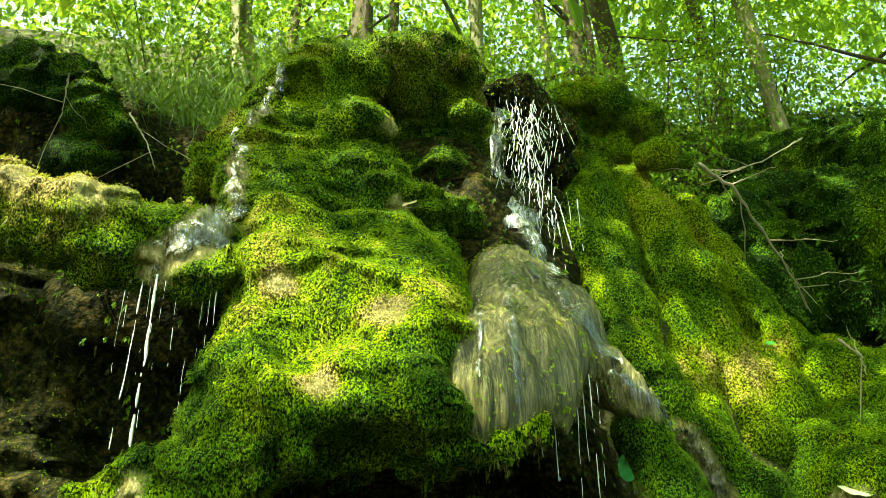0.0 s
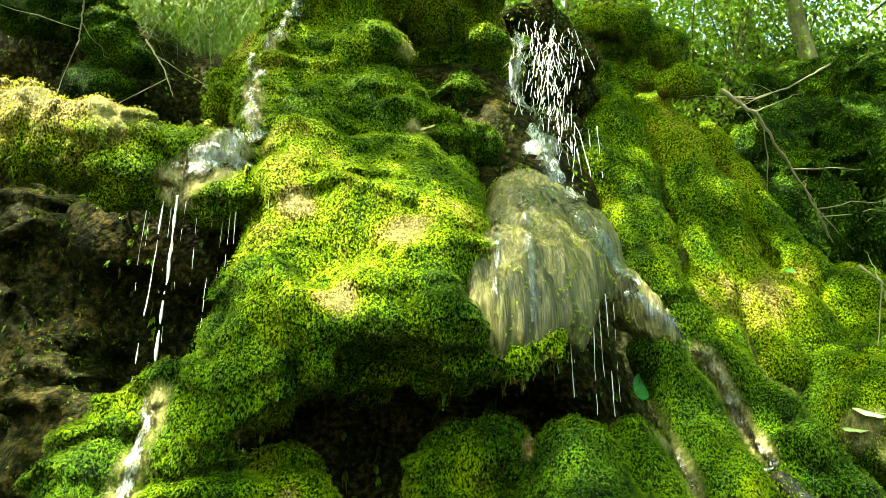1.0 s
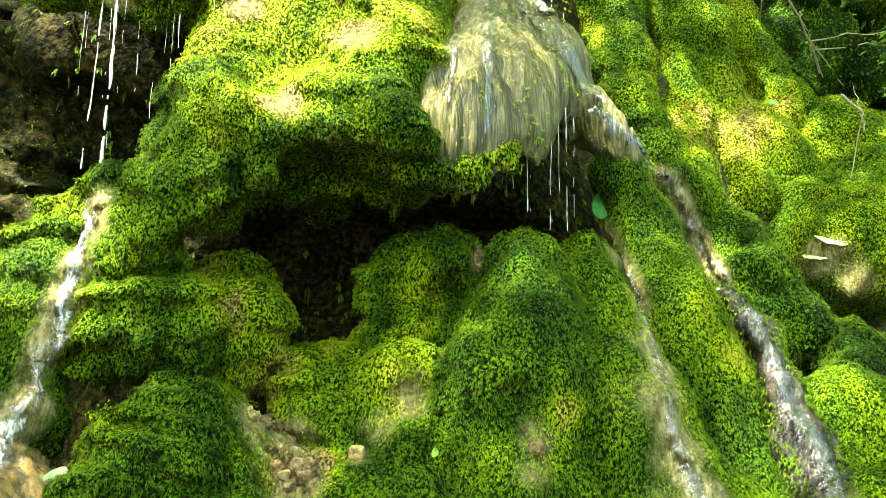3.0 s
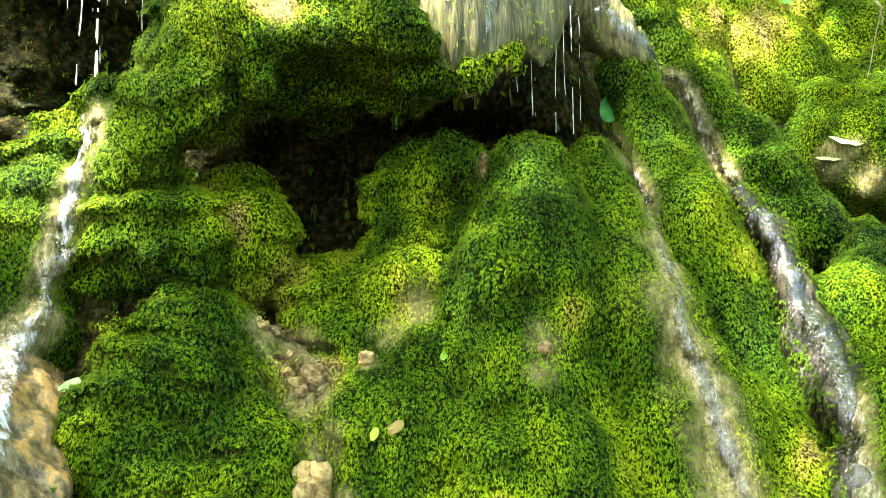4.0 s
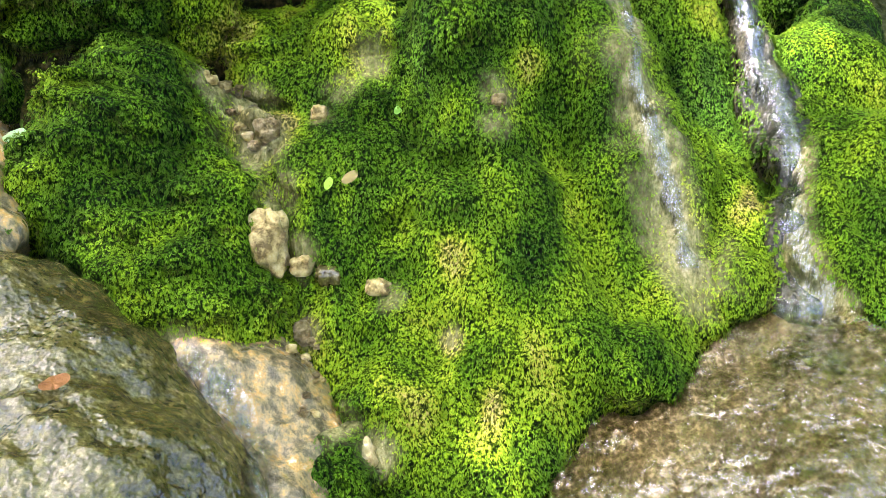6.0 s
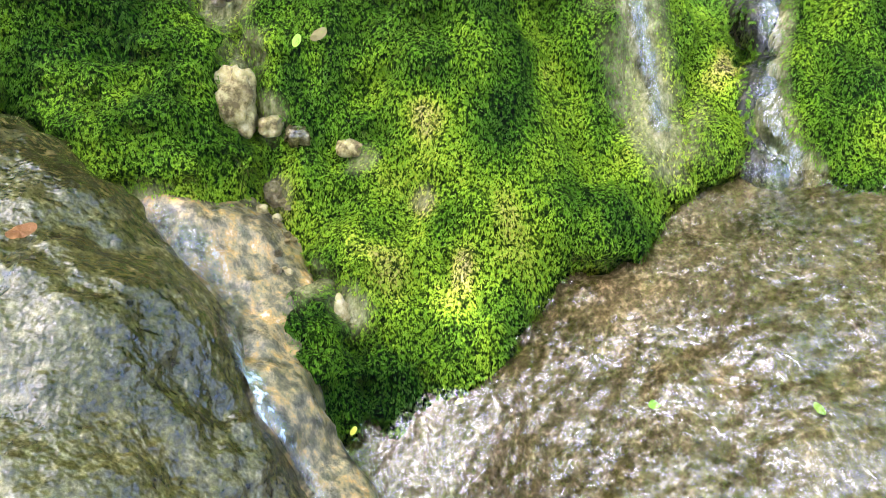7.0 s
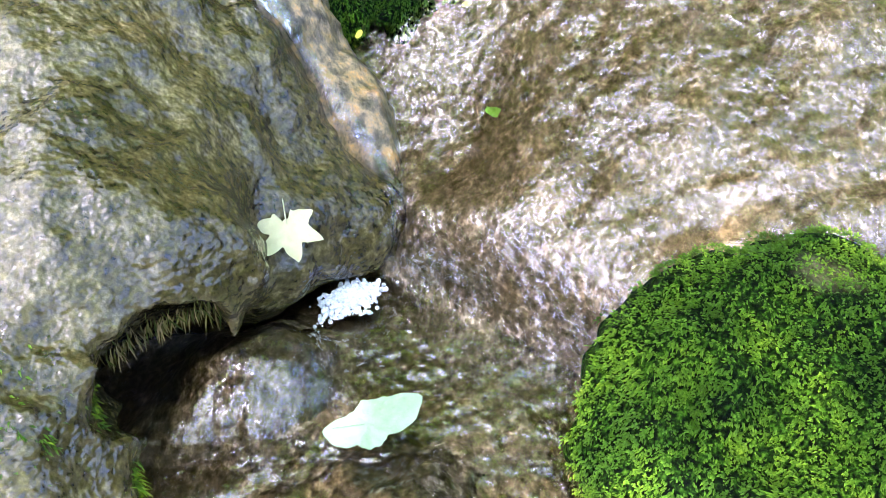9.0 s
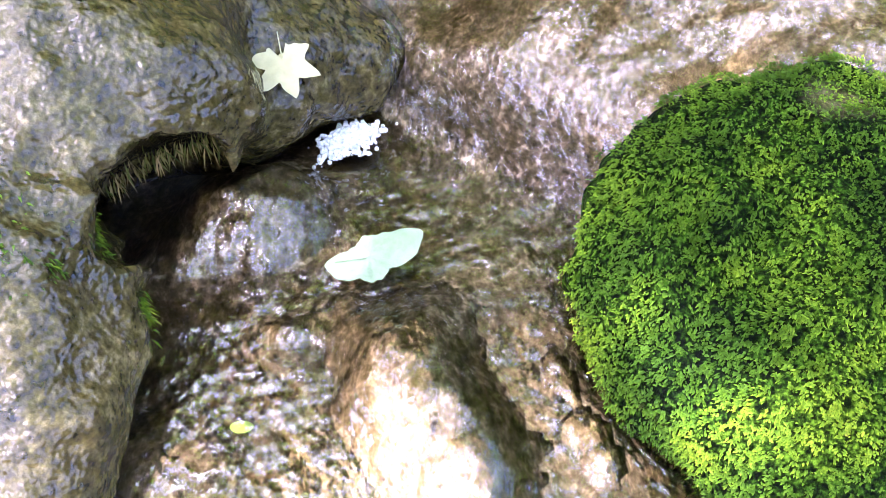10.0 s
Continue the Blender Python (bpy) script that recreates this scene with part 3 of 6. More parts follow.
FORMS["ridge"] = Form(0.14,
    [(-0.95, 3.60, 4.16, 0.14), (-0.77, 3.60, 4.29, 0.16), (-0.55, 3.60, 4.35, 0.16), (-0.42, 3.62, 4.33, 0.12)],
    [(-1.04, 3.50, 3.88, 0.12), (-1.15, 3.40, 3.65, 0.1), (-1.22, 3.35, 3.53, 0.08)],
    [(-0.90, 3.50, 3.85, 0.2), (-0.83, 3.35, 3.53, 0.22), (-0.68, 3.15, 3.21, 0.22)],
    [(-0.64, 3.65, 4.09, 0.2), (-0.53, 3.45, 3.63, 0.22), (-0.33, 3.25, 3.32, 0.18), (-0.12, 3.20, 3.23, 0.12)],
    [(-0.94, 3.20, 3.45, 0.09), (-0.82, 3.00, 3.14, 0.1), (-0.71, 2.90, 2.98, 0.1)], tiers=(0.055, 6), seed=58, lumps=0.045, fine=0.024)
FORMS["step"] = Form(0.06,
    [(-0.62, 3.30, 3.79, 0.11), (-0.46, 3.28, 3.81, 0.12), (-0.33, 3.30, 3.82, 0.1)],
    [(-0.68, 3.30, 3.66, 0.1), (-0.50, 3.25, 3.58, 0.09)], tiers=(0.03, 8), seed=61)
FORMS["crown"] = Form(0.07,
    [(-0.36, 3.60, 4.45, 0.1), (-0.17, 3.62, 4.51, 0.12), (0.04, 3.65, 4.51, 0.12), (0.19, 3.65, 4.36, 0.08)],
    [(-0.29, 3.75, 4.37, 0.13), (-0.07, 3.75, 4.34, 0.14), (0.14, 3.78, 4.27, 0.1)],
    [(-0.28, 3.90, 4.26, 0.13), (-0.01, 3.92, 4.23, 0.14), (0.19, 3.95, 4.20, 0.1)], tiers=(0.03, 8), seed=64)
FORMS["lbank"] = Form(0.07,
    [(-2.60, 3.70, 4.42, 0.13), (-2.32, 3.70, 4.38, 0.14), (-2.04, 3.70, 4.23, 0.12), (-1.87, 3.75, 4.08, 0.09)],
    [(-2.63, 3.95, 4.74, 0.18), (-2.24, 3.95, 4.56, 0.15)],
    [(-2.11, 3.70, 3.88, 0.1), (-1.94, 3.70, 3.89, 0.09)], tiers=(0.05, 5), seed=67, lumps=0.06, fine=0.03)
FORMS["chanbed"] = Form(0.05,
    [(0.99, 2.63, 1.72, 0.04), (1.06, 2.61, 1.6, 0.05), (1.11, 2.52, 1.42, 0.065), (1.12, 2.42, 1.28, 0.07), (1.14, 2.37, 1.2, 0.07), (1.12, 2.24, 1.11, 0.065), (1.07, 2.1, 0.94, 0.06), (1.07, 2.07, 0.9, 0.055), (1.07, 1.99, 0.8, 0.05), (1.07, 1.95, 0.73, 0.05)], seed=70)
FORMS["lshelf"] = Form(0.06,
    [(-1, 2.05, 1.24, 0.1), (-0.94, 1.99, 1.11, 0.12), (-0.89, 1.91, 1.01, 0.12), (-0.78, 1.8, 0.99, 0.08)],
    [(-1.1, 2.02, 1.14, 0.15), (-0.98, 1.88, 0.97, 0.2), (-0.89, 1.76, 0.93, 0.15)], seed=73)
FORMS["backmoss"] = Form(0.08,
    [(-0.26, 3.75, 3.75, 0.14), (-0.04, 3.80, 3.78, 0.15), (0.11, 3.80, 3.70, 0.12)],
    [(-0.35, 3.98, 4.19, 0.16), (-0.08, 4.00, 4.14, 0.18), (0.19, 4.05, 4.15, 0.17)],
    [(-0.12, 3.40, 3.36, 0.1), (0.07, 3.50, 3.38, 0.1)],
    [(0.15, 3.95, 3.86, 0.13), (0.14, 3.75, 3.47, 0.12)], tiers=(0.04, 6), seed=76)
FORMS["lipmoss"] = Form(0.04,
    [(-0.09, 2.37, 2.11, 0.04), (-0.01, 2.36, 2.08, 0.035), (0.08, 2.36, 2.07, 0.03), (0.17, 2.37, 2.09, 0.03), (0.27, 2.4, 2.14, 0.025), (0.33, 2.44, 2.19, 0.02)],
    [(-0.04, 2.36, 2.09, 0.03), (-0.03, 2.35, 2.04, 0.012)],
    [(0.04, 2.36, 2.08, 0.03), (0.04, 2.36, 2.03, 0.01)],
    [(0.12, 2.36, 2.08, 0.03), (0.13, 2.35, 2.03, 0.01)],
    [(0.21, 2.37, 2.1, 0.025), (0.21, 2.37, 2.05, 0.01)],
    [(0.28, 2.4, 2.15, 0.02), (0.29, 2.41, 2.09, 0.008)], seed=79)
FORMS["tuft"] = Form(0.04,
    [(0.12, 3.49, 4.02, 0.07), (0.19, 3.51, 3.99, 0.08)], seed=82)
FORMS["ledge"] = Form(0.06,
    [(-1.72, 2.53, 3, 0.13), (-1.51, 2.44, 2.93, 0.13), (-1.35, 2.44, 2.89, 0.12), (-1.2, 2.51, 2.88, 0.13), (-1.04, 2.61, 2.84, 0.15), (-0.91, 2.73, 2.84, 0.14)],
    [(-1.53, 2.48, 2.86, 0.1), (-1.39, 2.5, 2.85, 0.1), (-1.18, 2.46, 2.76, 0.09), (-1.06, 2.57, 2.75, 0.08), (-0.9, 2.54, 2.7, 0.08), (-0.78, 2.52, 2.68, 0.08)],
    [(-1.24, 2.51, 2.7, 0.045), (-1.09, 2.55, 2.7, 0.045), (-0.93, 2.51, 2.67, 0.045), (-0.78, 2.46, 2.66, 0.045)], tiers=(0.025, 8), seed=85, lumps=0.04, fine=0.028, grit=0.005)
FORMS["lwall"] = Form(0.1,
    [(-2.02, 3.19, 2.74, 0.3), (-1.83, 3.25, 2.57, 0.3), (-1.72, 3.27, 2.32, 0.3), (-1.6, 3.15, 2.06, 0.3), (-1.44, 2.87, 1.89, 0.25)], tiers=(0.07, 4), seed=88, lumps=0.08, fine=0.03)
FORMS["lstep"] = Form(0.06,
    [(-0.89, 2.3, 1.94, 0.09), (-1.04, 2.4, 1.84, 0.12), (-1.05, 2.28, 1.68, 0.14), (-1.06, 2.22, 1.55, 0.14), (-1.06, 2.18, 1.44, 0.12)],
    [(-0.95, 2.26, 1.67, 0.1), (-1, 2.21, 1.56, 0.12), (-1.03, 2.2, 1.46, 0.12), (-0.98, 2.14, 1.33, 0.1)], tiers=(0.034, 8), seed=91, lumps=0.045, fine=0.025, grit=0.005)
FORMS["lmid"] = Form(0.05,
    [(-0.91, 2.24, 1.52, 0.1), (-0.81, 2.24, 1.58, 0.12), (-0.7, 2.28, 1.61, 0.13), (-0.62, 2.26, 1.59, 0.1)],
    [(-0.87, 2.21, 1.48, 0.07), (-0.74, 2.24, 1.52, 0.1), (-0.62, 2.23, 1.54, 0.07)], tiers=(0.028, 8), seed=94, lumps=0.04, fine=0.025, grit=0.005, streak=1.2)
FORMS["lshade"] = Form(0.06,
    [(-0.57, 2.49, 1.67, 0.13), (-0.5, 2.42, 1.6, 0.12), (-0.52, 2.4, 1.53, 0.1)], tiers=(0.035, 8), seed=97, lumps=0.034, fine=0.02, grit=0.005)
FORMS["llow"] = Form(0.07,
    [(-0.62, 2.22, 1.34, 0.13), (-0.54, 2.24, 1.21, 0.17), (-0.47, 2.21, 1.07, 0.2), (-0.39, 2.08, 0.94, 0.17), (-0.37, 1.99, 0.84, 0.13)],
    [(-0.7, 2.1, 1.22, 0.14), (-0.63, 2.13, 1.05, 0.2), (-0.59, 2.06, 0.93, 0.2), (-0.49, 1.97, 0.85, 0.15), (-0.36, 2.01, 0.86, 0.14)],
    [(-0.79, 2.07, 1.1, 0.12), (-0.78, 2, 1.03, 0.12)],
    [(-0.36, 1.92, 0.77, 0.1), (-0.25, 1.93, 0.72, 0.1)], tiers=(0.026, 10), hollow=([(-0.4, 2.16, 1.34, 0.05), (-0.3, 2.12, 1.2, 0.055), (-0.22, 2.0, 1.05, 0.05), (-0.17, 1.9, 0.9, 0.045), (-0.15, 1.84, 0.78, 0.04)],), seed=100, lumps=0.045, fine=0.025, grit=0.006, streak=1.3)
FORMS["cavemound"] = Form(0.05,
    [(-0.1, 2.57, 1.74, 0.1), (-0.02, 2.59, 1.76, 0.1), (0.09, 2.53, 1.79, 0.09)],
    [(-0.05, 2.56, 1.61, 0.12), (-0.08, 2.53, 1.54, 0.1)], tiers=(0.035, 8), seed=103, lumps=0.034, fine=0.02, grit=0.005)
FORMS["ramp"] = Form(0.06,
    [(-0.34, 2.48, 1.42, 0.11), (-0.2, 2.55, 1.41, 0.13), (-0.03, 2.39, 1.43, 0.11), (0.05, 2.48, 1.56, 0.07)],
    [(-0.3, 2.44, 1.29, 0.11), (-0.16, 2.39, 1.27, 0.12), (-0.07, 2.37, 1.34, 0.1)],
    [(-0.3, 2.23, 1.2, 0.07), (-0.18, 2.28, 1.19, 0.08)], tiers=(0.032, 9), hollow=([(-0.4, 2.16, 1.34, 0.05), (-0.3, 2.12, 1.2, 0.055), (-0.22, 2.0, 1.05, 0.05), (-0.17, 1.9, 0.9, 0.045), (-0.15, 1.84, 0.78, 0.04)],), seed=106, lumps=0.045, fine=0.025, grit=0.006)
FORMS["rwall"] = Form(0.12,
    [(2.63, 5.75, 4.46, 0.35), (2.98, 5.47, 4.26, 0.4), (3.22, 5.08, 3.99, 0.4), (3.4, 4.69, 3.65, 0.5)],
    [(2.88, 5.62, 3.71, 0.35), (3.04, 5.12, 3.34, 0.4), (3.23, 4.7, 3.02, 0.5)],
    [(2.97, 6.41, 5.34, 0.3), (3.38, 6.01, 5.09, 0.35), (3.6, 5.45, 4.76, 0.4), (3.77, 4.93, 4.43, 0.5)],
    [(2.26, 5.40, 4.44, 0.2), (2.36, 5.20, 3.88, 0.25), (2.49, 5.00, 3.45, 0.28)],
    [(2.00, 5.20, 3.84, 0.15), (2.13, 4.90, 3.30, 0.2)], tiers=(0.09, 3), seed=109, lumps=0.08, fine=0.03)
FORMS["boulder"] = Form(0.08,
    [(-0.75, 1.7, 0.79, 0.2), (-0.68, 1.7, 0.72, 0.2), (-0.54, 1.54, 0.66, 0.18), (-0.42, 1.44, 0.57, 0.17), (-0.31, 1.42, 0.45, 0.15), (-0.21, 1.32, 0.33, 0.15), (-0.11, 1.27, 0.19, 0.135), (-0.02, 1.21, 0.12, 0.11), (0.05, 1.19, 0.1, 0.08)],
    [(-0.59, 1.58, 0.54, 0.3), (-0.47, 1.43, 0.44, 0.3), (-0.35, 1.16, 0.23, 0.28), (-0.27, 1.14, 0.19, 0.22), (-0.16, 1.1, 0.14, 0.12), (-0.07, 1.12, 0.14, 0.1)],
    [(-0.44, 1.12, 0.25, 0.3), (-0.35, 0.95, 0.26, 0.22), (-0.28, 0.89, 0.25, 0.17), (-0.2, 0.9, 0.26, 0.11), (-0.32, 0.65, 0.2, 0.12), (-0.32, 0.52, 0.15, 0.11), (-0.32, 0.41, 0.1, 0.1)], seed=112, lumps=0.024, fine=0.01, grit=0.0035, streak=0.7, hollow=([(-0.165, 0.67, 0.28, 0.055), (-0.21, 0.75, 0.2, 0.06), (-0.285, 0.885, 0.05, 0.07)], [(-0.12, 0.76, 0.26, 0.035), (-0.156, 0.815, 0.2, 0.04), (-0.22, 0.96, 0.05, 0.05)]))
FORMS["nmound"] = Form(0.08,
    [(0.54, 0.77, 0.18, 0.1), (0.62, 0.74, 0.23, 0.12), (0.73, 0.76, 0.25, 0.14)],
    [(0.505, 0.69, 0.18, 0.09), (0.57, 0.66, 0.16, 0.14), (0.68, 0.65, 0.16, 0.2)],
    [(0.48, 0.61, 0.15, 0.08), (0.57, 0.56, 0.13, 0.12), (0.66, 0.52, 0.11, 0.18)],
    [(0.6, 0.48, 0.12, 0.09), (0.69, 0.42, 0.08, 0.14), (0.67, 0.35, 0.06, 0.1)], seed=115, lumps=0.02, grit=0.003)
FORMS["cliff"] = Form(0.25,
    [(-1.7, 3.5, 0.3, 0.75), (-1.7, 3.6, 2.2, 0.7)],
    [(-0.9, 3.7, 0.8, 0.8), (-0.9, 3.8, 2.4, 0.75), (-0.7, 4.0, 3.4, 0.5)],
    [(0, 3.8, 0.4, 0.65), (0, 3.85, 1.9, 0.8), (0.1, 4.1, 3.1, 0.6), (-0.1, 4.1, 3.75, 0.45)],
    [(1.0, 3.9, 0.4, 0.9), (1.2, 4.6, 2.0, 0.8), (1.2, 5.1, 3.1, 0.65), (1.2, 5.3, 3.9, 0.5)],
    [(2.3, 4.9, 1.2, 0.9), (2.5, 5.5, 2.4, 0.9), (2.9, 6.2, 3.6, 0.9)],
    [(-1.4, 3.1, 2.7, 0.28), (-0.8, 3.1, 2.75, 0.3)],
    [(-3.0, 4.5, 4.1, 0.42), (-2.2, 4.5, 4.2, 0.42), (-1.5, 4.7, 4.2, 0.4)],
    [(-3.0, 5.8, 2.6, 0.9), (-1.8, 5.9, 3.2, 0.7)],
    [(-3.29, 4.50, 4.65, 0.45), (-2.72, 4.50, 4.58, 0.45), (-2.25, 4.50, 4.42, 0.4)], lumps=0.06, fine=0.03, seed=200,
    hollow=([(-0.45, 3.0, 1.75, 0.32), (0.3, 3.05, 1.85, 0.32)], [(-1.5, 2.9, 2.35, 0.22), (-0.95, 2.9, 2.3, 0.22)]))

PLAIN_LIMITS = {n: (f.low, f.high) for n, f in FORMS.items()}


def depth_in_others(p, own):
    """How far outside of every other form the points lie (below zero: inside one)."""
    d = np.full(len(p), 9.0)
    for n, f in FORMS.items():
        if n == own:
            continue
        near = ((p > f.low) & (p < f.high)).all(1)
        if near.any():
            d[near] = np.minimum(d[near], f.plain(p[near]))
    return np.minimum(d, p[:, 2] - bed_height(p[:, 0], p[:, 1]) + np.where(p[:, 1] > 2.3, 9, 0))


def all_forms(p):
    d = np.full(len(p), 9.0)
    for n, f in FORMS.items():
        near = ((p > f.low - 0.3) & (p < f.high + 0.3)).all(1)
        if near.any():
            d[near] = np.minimum(d[near], f.full(p[near]))
    return np.minimum(d, (p[:, 2] - bed_height(p[:, 0], p[:, 1])) * 0.85 + np.where(p[:, 1] > 2.2, 9, 0))


def settle(p, off, rounds=10):
    """Points drawn on to the skin of the rocks, a little way off it."""
    p = np.array(p, float)
    for _ in range(rounds):
        d = all_forms(p)
        e = 0.006
        g = np.stack([all_forms(p + e * np.eye(3)[i]) - d for i in range(3)], 1)
        p = p - unit(g) * np.clip(d - off, -0.08, 0.08)[:, None] * 0.8
    return p


def lifted(p, off, rounds=4):
    """Points moved out until they lie at least that far off the rocks; those further out stay."""
    p = np.array(p, float)
    for _ in range(rounds):
        d = all_forms(p)
        g = np.stack([all_forms(p + 0.006 * np.eye(3)[i]) - d for i in range(3)], 1)
        p = p + unit(g) * np.clip(off - d, 0, 0.05)[:, None]
    return p


STREAMS = {}
STREAMS["left_top"] = [(-0.87, 3.305, 4.197, 0.03), (-0.893, 3.229, 3.889, 0.035), (-0.986, 3.326, 3.721, 0.04), (-0.912, 2.884, 3.277, 0.04), (-0.847, 2.625, 2.984, 0.05), (-0.874, 2.467, 2.794, 0.085), (-0.982, 2.462, 2.724, 0.08)]
STREAMS["left_low"] = [(-0.885, 2.227, 1.93, 0.032), (-0.894, 2.175, 1.791, 0.025), (-0.903, 2.11, 1.661, 0.021), (-0.913, 2.061, 1.512, 0.032), (-0.914, 2.026, 1.374, 0.045), (-0.961, 2, 1.32, 0.045), (-0.893, 1.821, 1.186, 0.042), (-0.836, 1.692, 1.083, 0.049)]
STREAMS["chute"] = [(0.304, 2.981, 2.947, 0.07), (0.378, 2.941, 2.851, 0.055), (0.462, 2.802, 2.671, 0.05), (0.545, 2.776, 2.546, 0.05), (0.609, 2.693, 2.377, 0.05), (0.677, 2.685, 2.27, 0.035), (0.909, 3.12, 2.252, 0.02), (0.967, 3.097, 2.213, 0.022), (1.077, 3.096, 1.921, 0.024), (1.033, 2.547, 1.634, 0.035), (1.088, 2.452, 1.465, 0.045), (1.11, 2.372, 1.327, 0.045), (1.119, 2.308, 1.249, 0.045), (1.116, 2.206, 1.151, 0.035), (1.055, 2.04, 0.98, 0.033), (1.062, 2.013, 0.938, 0.03), (1.067, 1.957, 0.85, 0.045), (1.068, 1.913, 0.777, 0.08), (0.999, 1.769, 0.698, 0.13)]
STREAMS["strip_a"] = [(0.642, 2.814, 1.977, 0.015), (0.693, 2.657, 1.78, 0.018), (0.697, 2.343, 1.522, 0.022), (0.684, 2.197, 1.334, 0.025), (0.734, 2.15, 1.19, 0.028), (0.775, 2.083, 1, 0.028), (0.796, 1.986, 0.86, 0.025)]
STREAMS["gap"] = [(-0.392, 1.766, 0.751, 0.04), (-0.291, 1.695, 0.671, 0.06), (-0.232, 1.627, 0.584, 0.055), (-0.15, 1.463, 0.553, 0.045), (-0.12, 1.435, 0.501, 0.04), (-0.053, 1.397, 0.389, 0.03), (0.031, 1.338, 0.27, 0.025), (0.118, 1.27, 0.181, 0.02), (0.158, 1.123, 0.151, 0.025), (0.174, 1.059, 0.128, 0.04)]
STREAMS["curtain_a"] = [(0.25, 2.902, 2.887, 0.04), (0.215, 2.462, 2.501, 0.02), (0.209, 2.362, 2.311, 0.018), (0.211, 2.345, 2.16, 0.016)]
STREAMS["curtain_b"] = [(0.128, 2.801, 2.747, 0.014), (0.107, 2.419, 2.427, 0.014), (0.096, 2.311, 2.242, 0.012)]
STREAMS["upper_pool"] = [(0.333, 3.619, 3.566, 0.08), (0.412, 3.613, 3.396, 0.13), (0.471, 3.577, 3.219, 0.09), (0.451, 2.882, 2.79, 0.05)]
STREAMS["fall_sheet"] = [(0.346, 3.388, 4.193, 0.05), (0.382, 3.483, 4.042, 0.07), (0.422, 3.605, 3.869, 0.08), (0.443, 3.916, 3.759, 0.08)]


def stream_distance(p):
    """Distance to the middle of the nearest stream, less its half width."""
    d = np.full(len(p), 9.0)
    for pts in STREAMS.values():
        box = np.array(pts)[:, :3]
        if ((p.max(0) < box.min(0) - 0.3) | (p.min(0) > box.max(0) + 0.3)).any():
            continue
        for a, b in zip(pts, pts[1:]):
            pa, pb = np.array(a[:3]), np.array(b[:3])
            ba = pb - pa
            h = np.clip(((p - pa) @ ba) / (ba @ ba), 0, 1)
            d = np.minimum(d, np.linalg.norm(p - pa - h[:, None] * ba, axis=1) - (a[3] + (b[3] - a[3]) * h))
    return d


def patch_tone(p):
    """Dry tan and yellow patches of the moss cover, with sunlit and shaded ones put into its colour."""
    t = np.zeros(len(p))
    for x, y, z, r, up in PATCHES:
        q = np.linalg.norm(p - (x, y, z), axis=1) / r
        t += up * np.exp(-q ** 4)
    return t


# tan and yellow growth, sunlit (above 0) and shaded (below 0) patches put into the colour: place, radius, shift
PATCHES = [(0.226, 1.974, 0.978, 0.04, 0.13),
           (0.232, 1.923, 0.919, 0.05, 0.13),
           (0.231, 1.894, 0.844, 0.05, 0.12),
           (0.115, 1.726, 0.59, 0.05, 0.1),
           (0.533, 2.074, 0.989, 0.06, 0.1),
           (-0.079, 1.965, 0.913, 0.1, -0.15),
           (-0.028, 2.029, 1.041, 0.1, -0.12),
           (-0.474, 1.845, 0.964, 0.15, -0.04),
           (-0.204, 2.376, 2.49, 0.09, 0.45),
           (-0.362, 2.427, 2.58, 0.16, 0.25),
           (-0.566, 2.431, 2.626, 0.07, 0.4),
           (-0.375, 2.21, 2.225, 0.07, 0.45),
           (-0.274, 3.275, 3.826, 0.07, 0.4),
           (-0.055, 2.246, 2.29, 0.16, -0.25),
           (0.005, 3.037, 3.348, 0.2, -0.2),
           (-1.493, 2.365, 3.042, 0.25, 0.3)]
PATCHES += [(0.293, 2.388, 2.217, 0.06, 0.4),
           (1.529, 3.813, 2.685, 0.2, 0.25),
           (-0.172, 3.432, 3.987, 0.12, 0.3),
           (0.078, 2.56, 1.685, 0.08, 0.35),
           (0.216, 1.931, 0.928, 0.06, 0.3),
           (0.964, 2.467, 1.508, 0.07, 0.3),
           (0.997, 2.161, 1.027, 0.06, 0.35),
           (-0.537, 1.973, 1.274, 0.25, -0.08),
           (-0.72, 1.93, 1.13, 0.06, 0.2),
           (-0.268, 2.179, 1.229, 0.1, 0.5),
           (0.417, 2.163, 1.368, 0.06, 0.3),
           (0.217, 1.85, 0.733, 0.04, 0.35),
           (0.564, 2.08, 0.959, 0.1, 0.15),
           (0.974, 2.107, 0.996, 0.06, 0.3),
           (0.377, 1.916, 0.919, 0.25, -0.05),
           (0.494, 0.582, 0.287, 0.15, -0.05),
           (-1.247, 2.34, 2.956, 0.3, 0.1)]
# thin or bare places: place, radius, how bare
BARES = [(-0.412, 2.249, 1.328, 0.07, 1),
         (-0.351, 2.281, 1.271, 0.08, 1),
         (-0.284, 2.165, 1.186, 0.085, 1),
         (-0.22, 2.06, 1.06, 0.06, 0.9),
         (-0.17, 1.96, 0.93, 0.05, 0.9),
         (0.333, 2.093, 1.306, 0.05, 0.5),
         (0.318, 2.072, 1.226, 0.04, 0.5),
         (0.04, 1.708, 0.531, 0.05, 1),
         (-0.047, 1.725, 0.578, 0.05, 1),
         (-0.12, 1.914, 0.745, 0.04, 0.9),
         (-0.126, 2.192, 1.248, 0.03, 0.9),
         (0.071, 1.916, 0.826, 0.035, 0.7),
         (0.21, 1.865, 0.742, 0.03, 0.7),
         (0.646, 2.887, 1.989, 0.05, 0.8),
         (0.636, 2.602, 1.847, 0.06, 0.65),
         (0.674, 2.543, 1.697, 0.07, 0.65),
         (0.679, 2.364, 1.537, 0.085, 0.65),
         (0.675, 2.212, 1.403, 0.09, 0.62)]
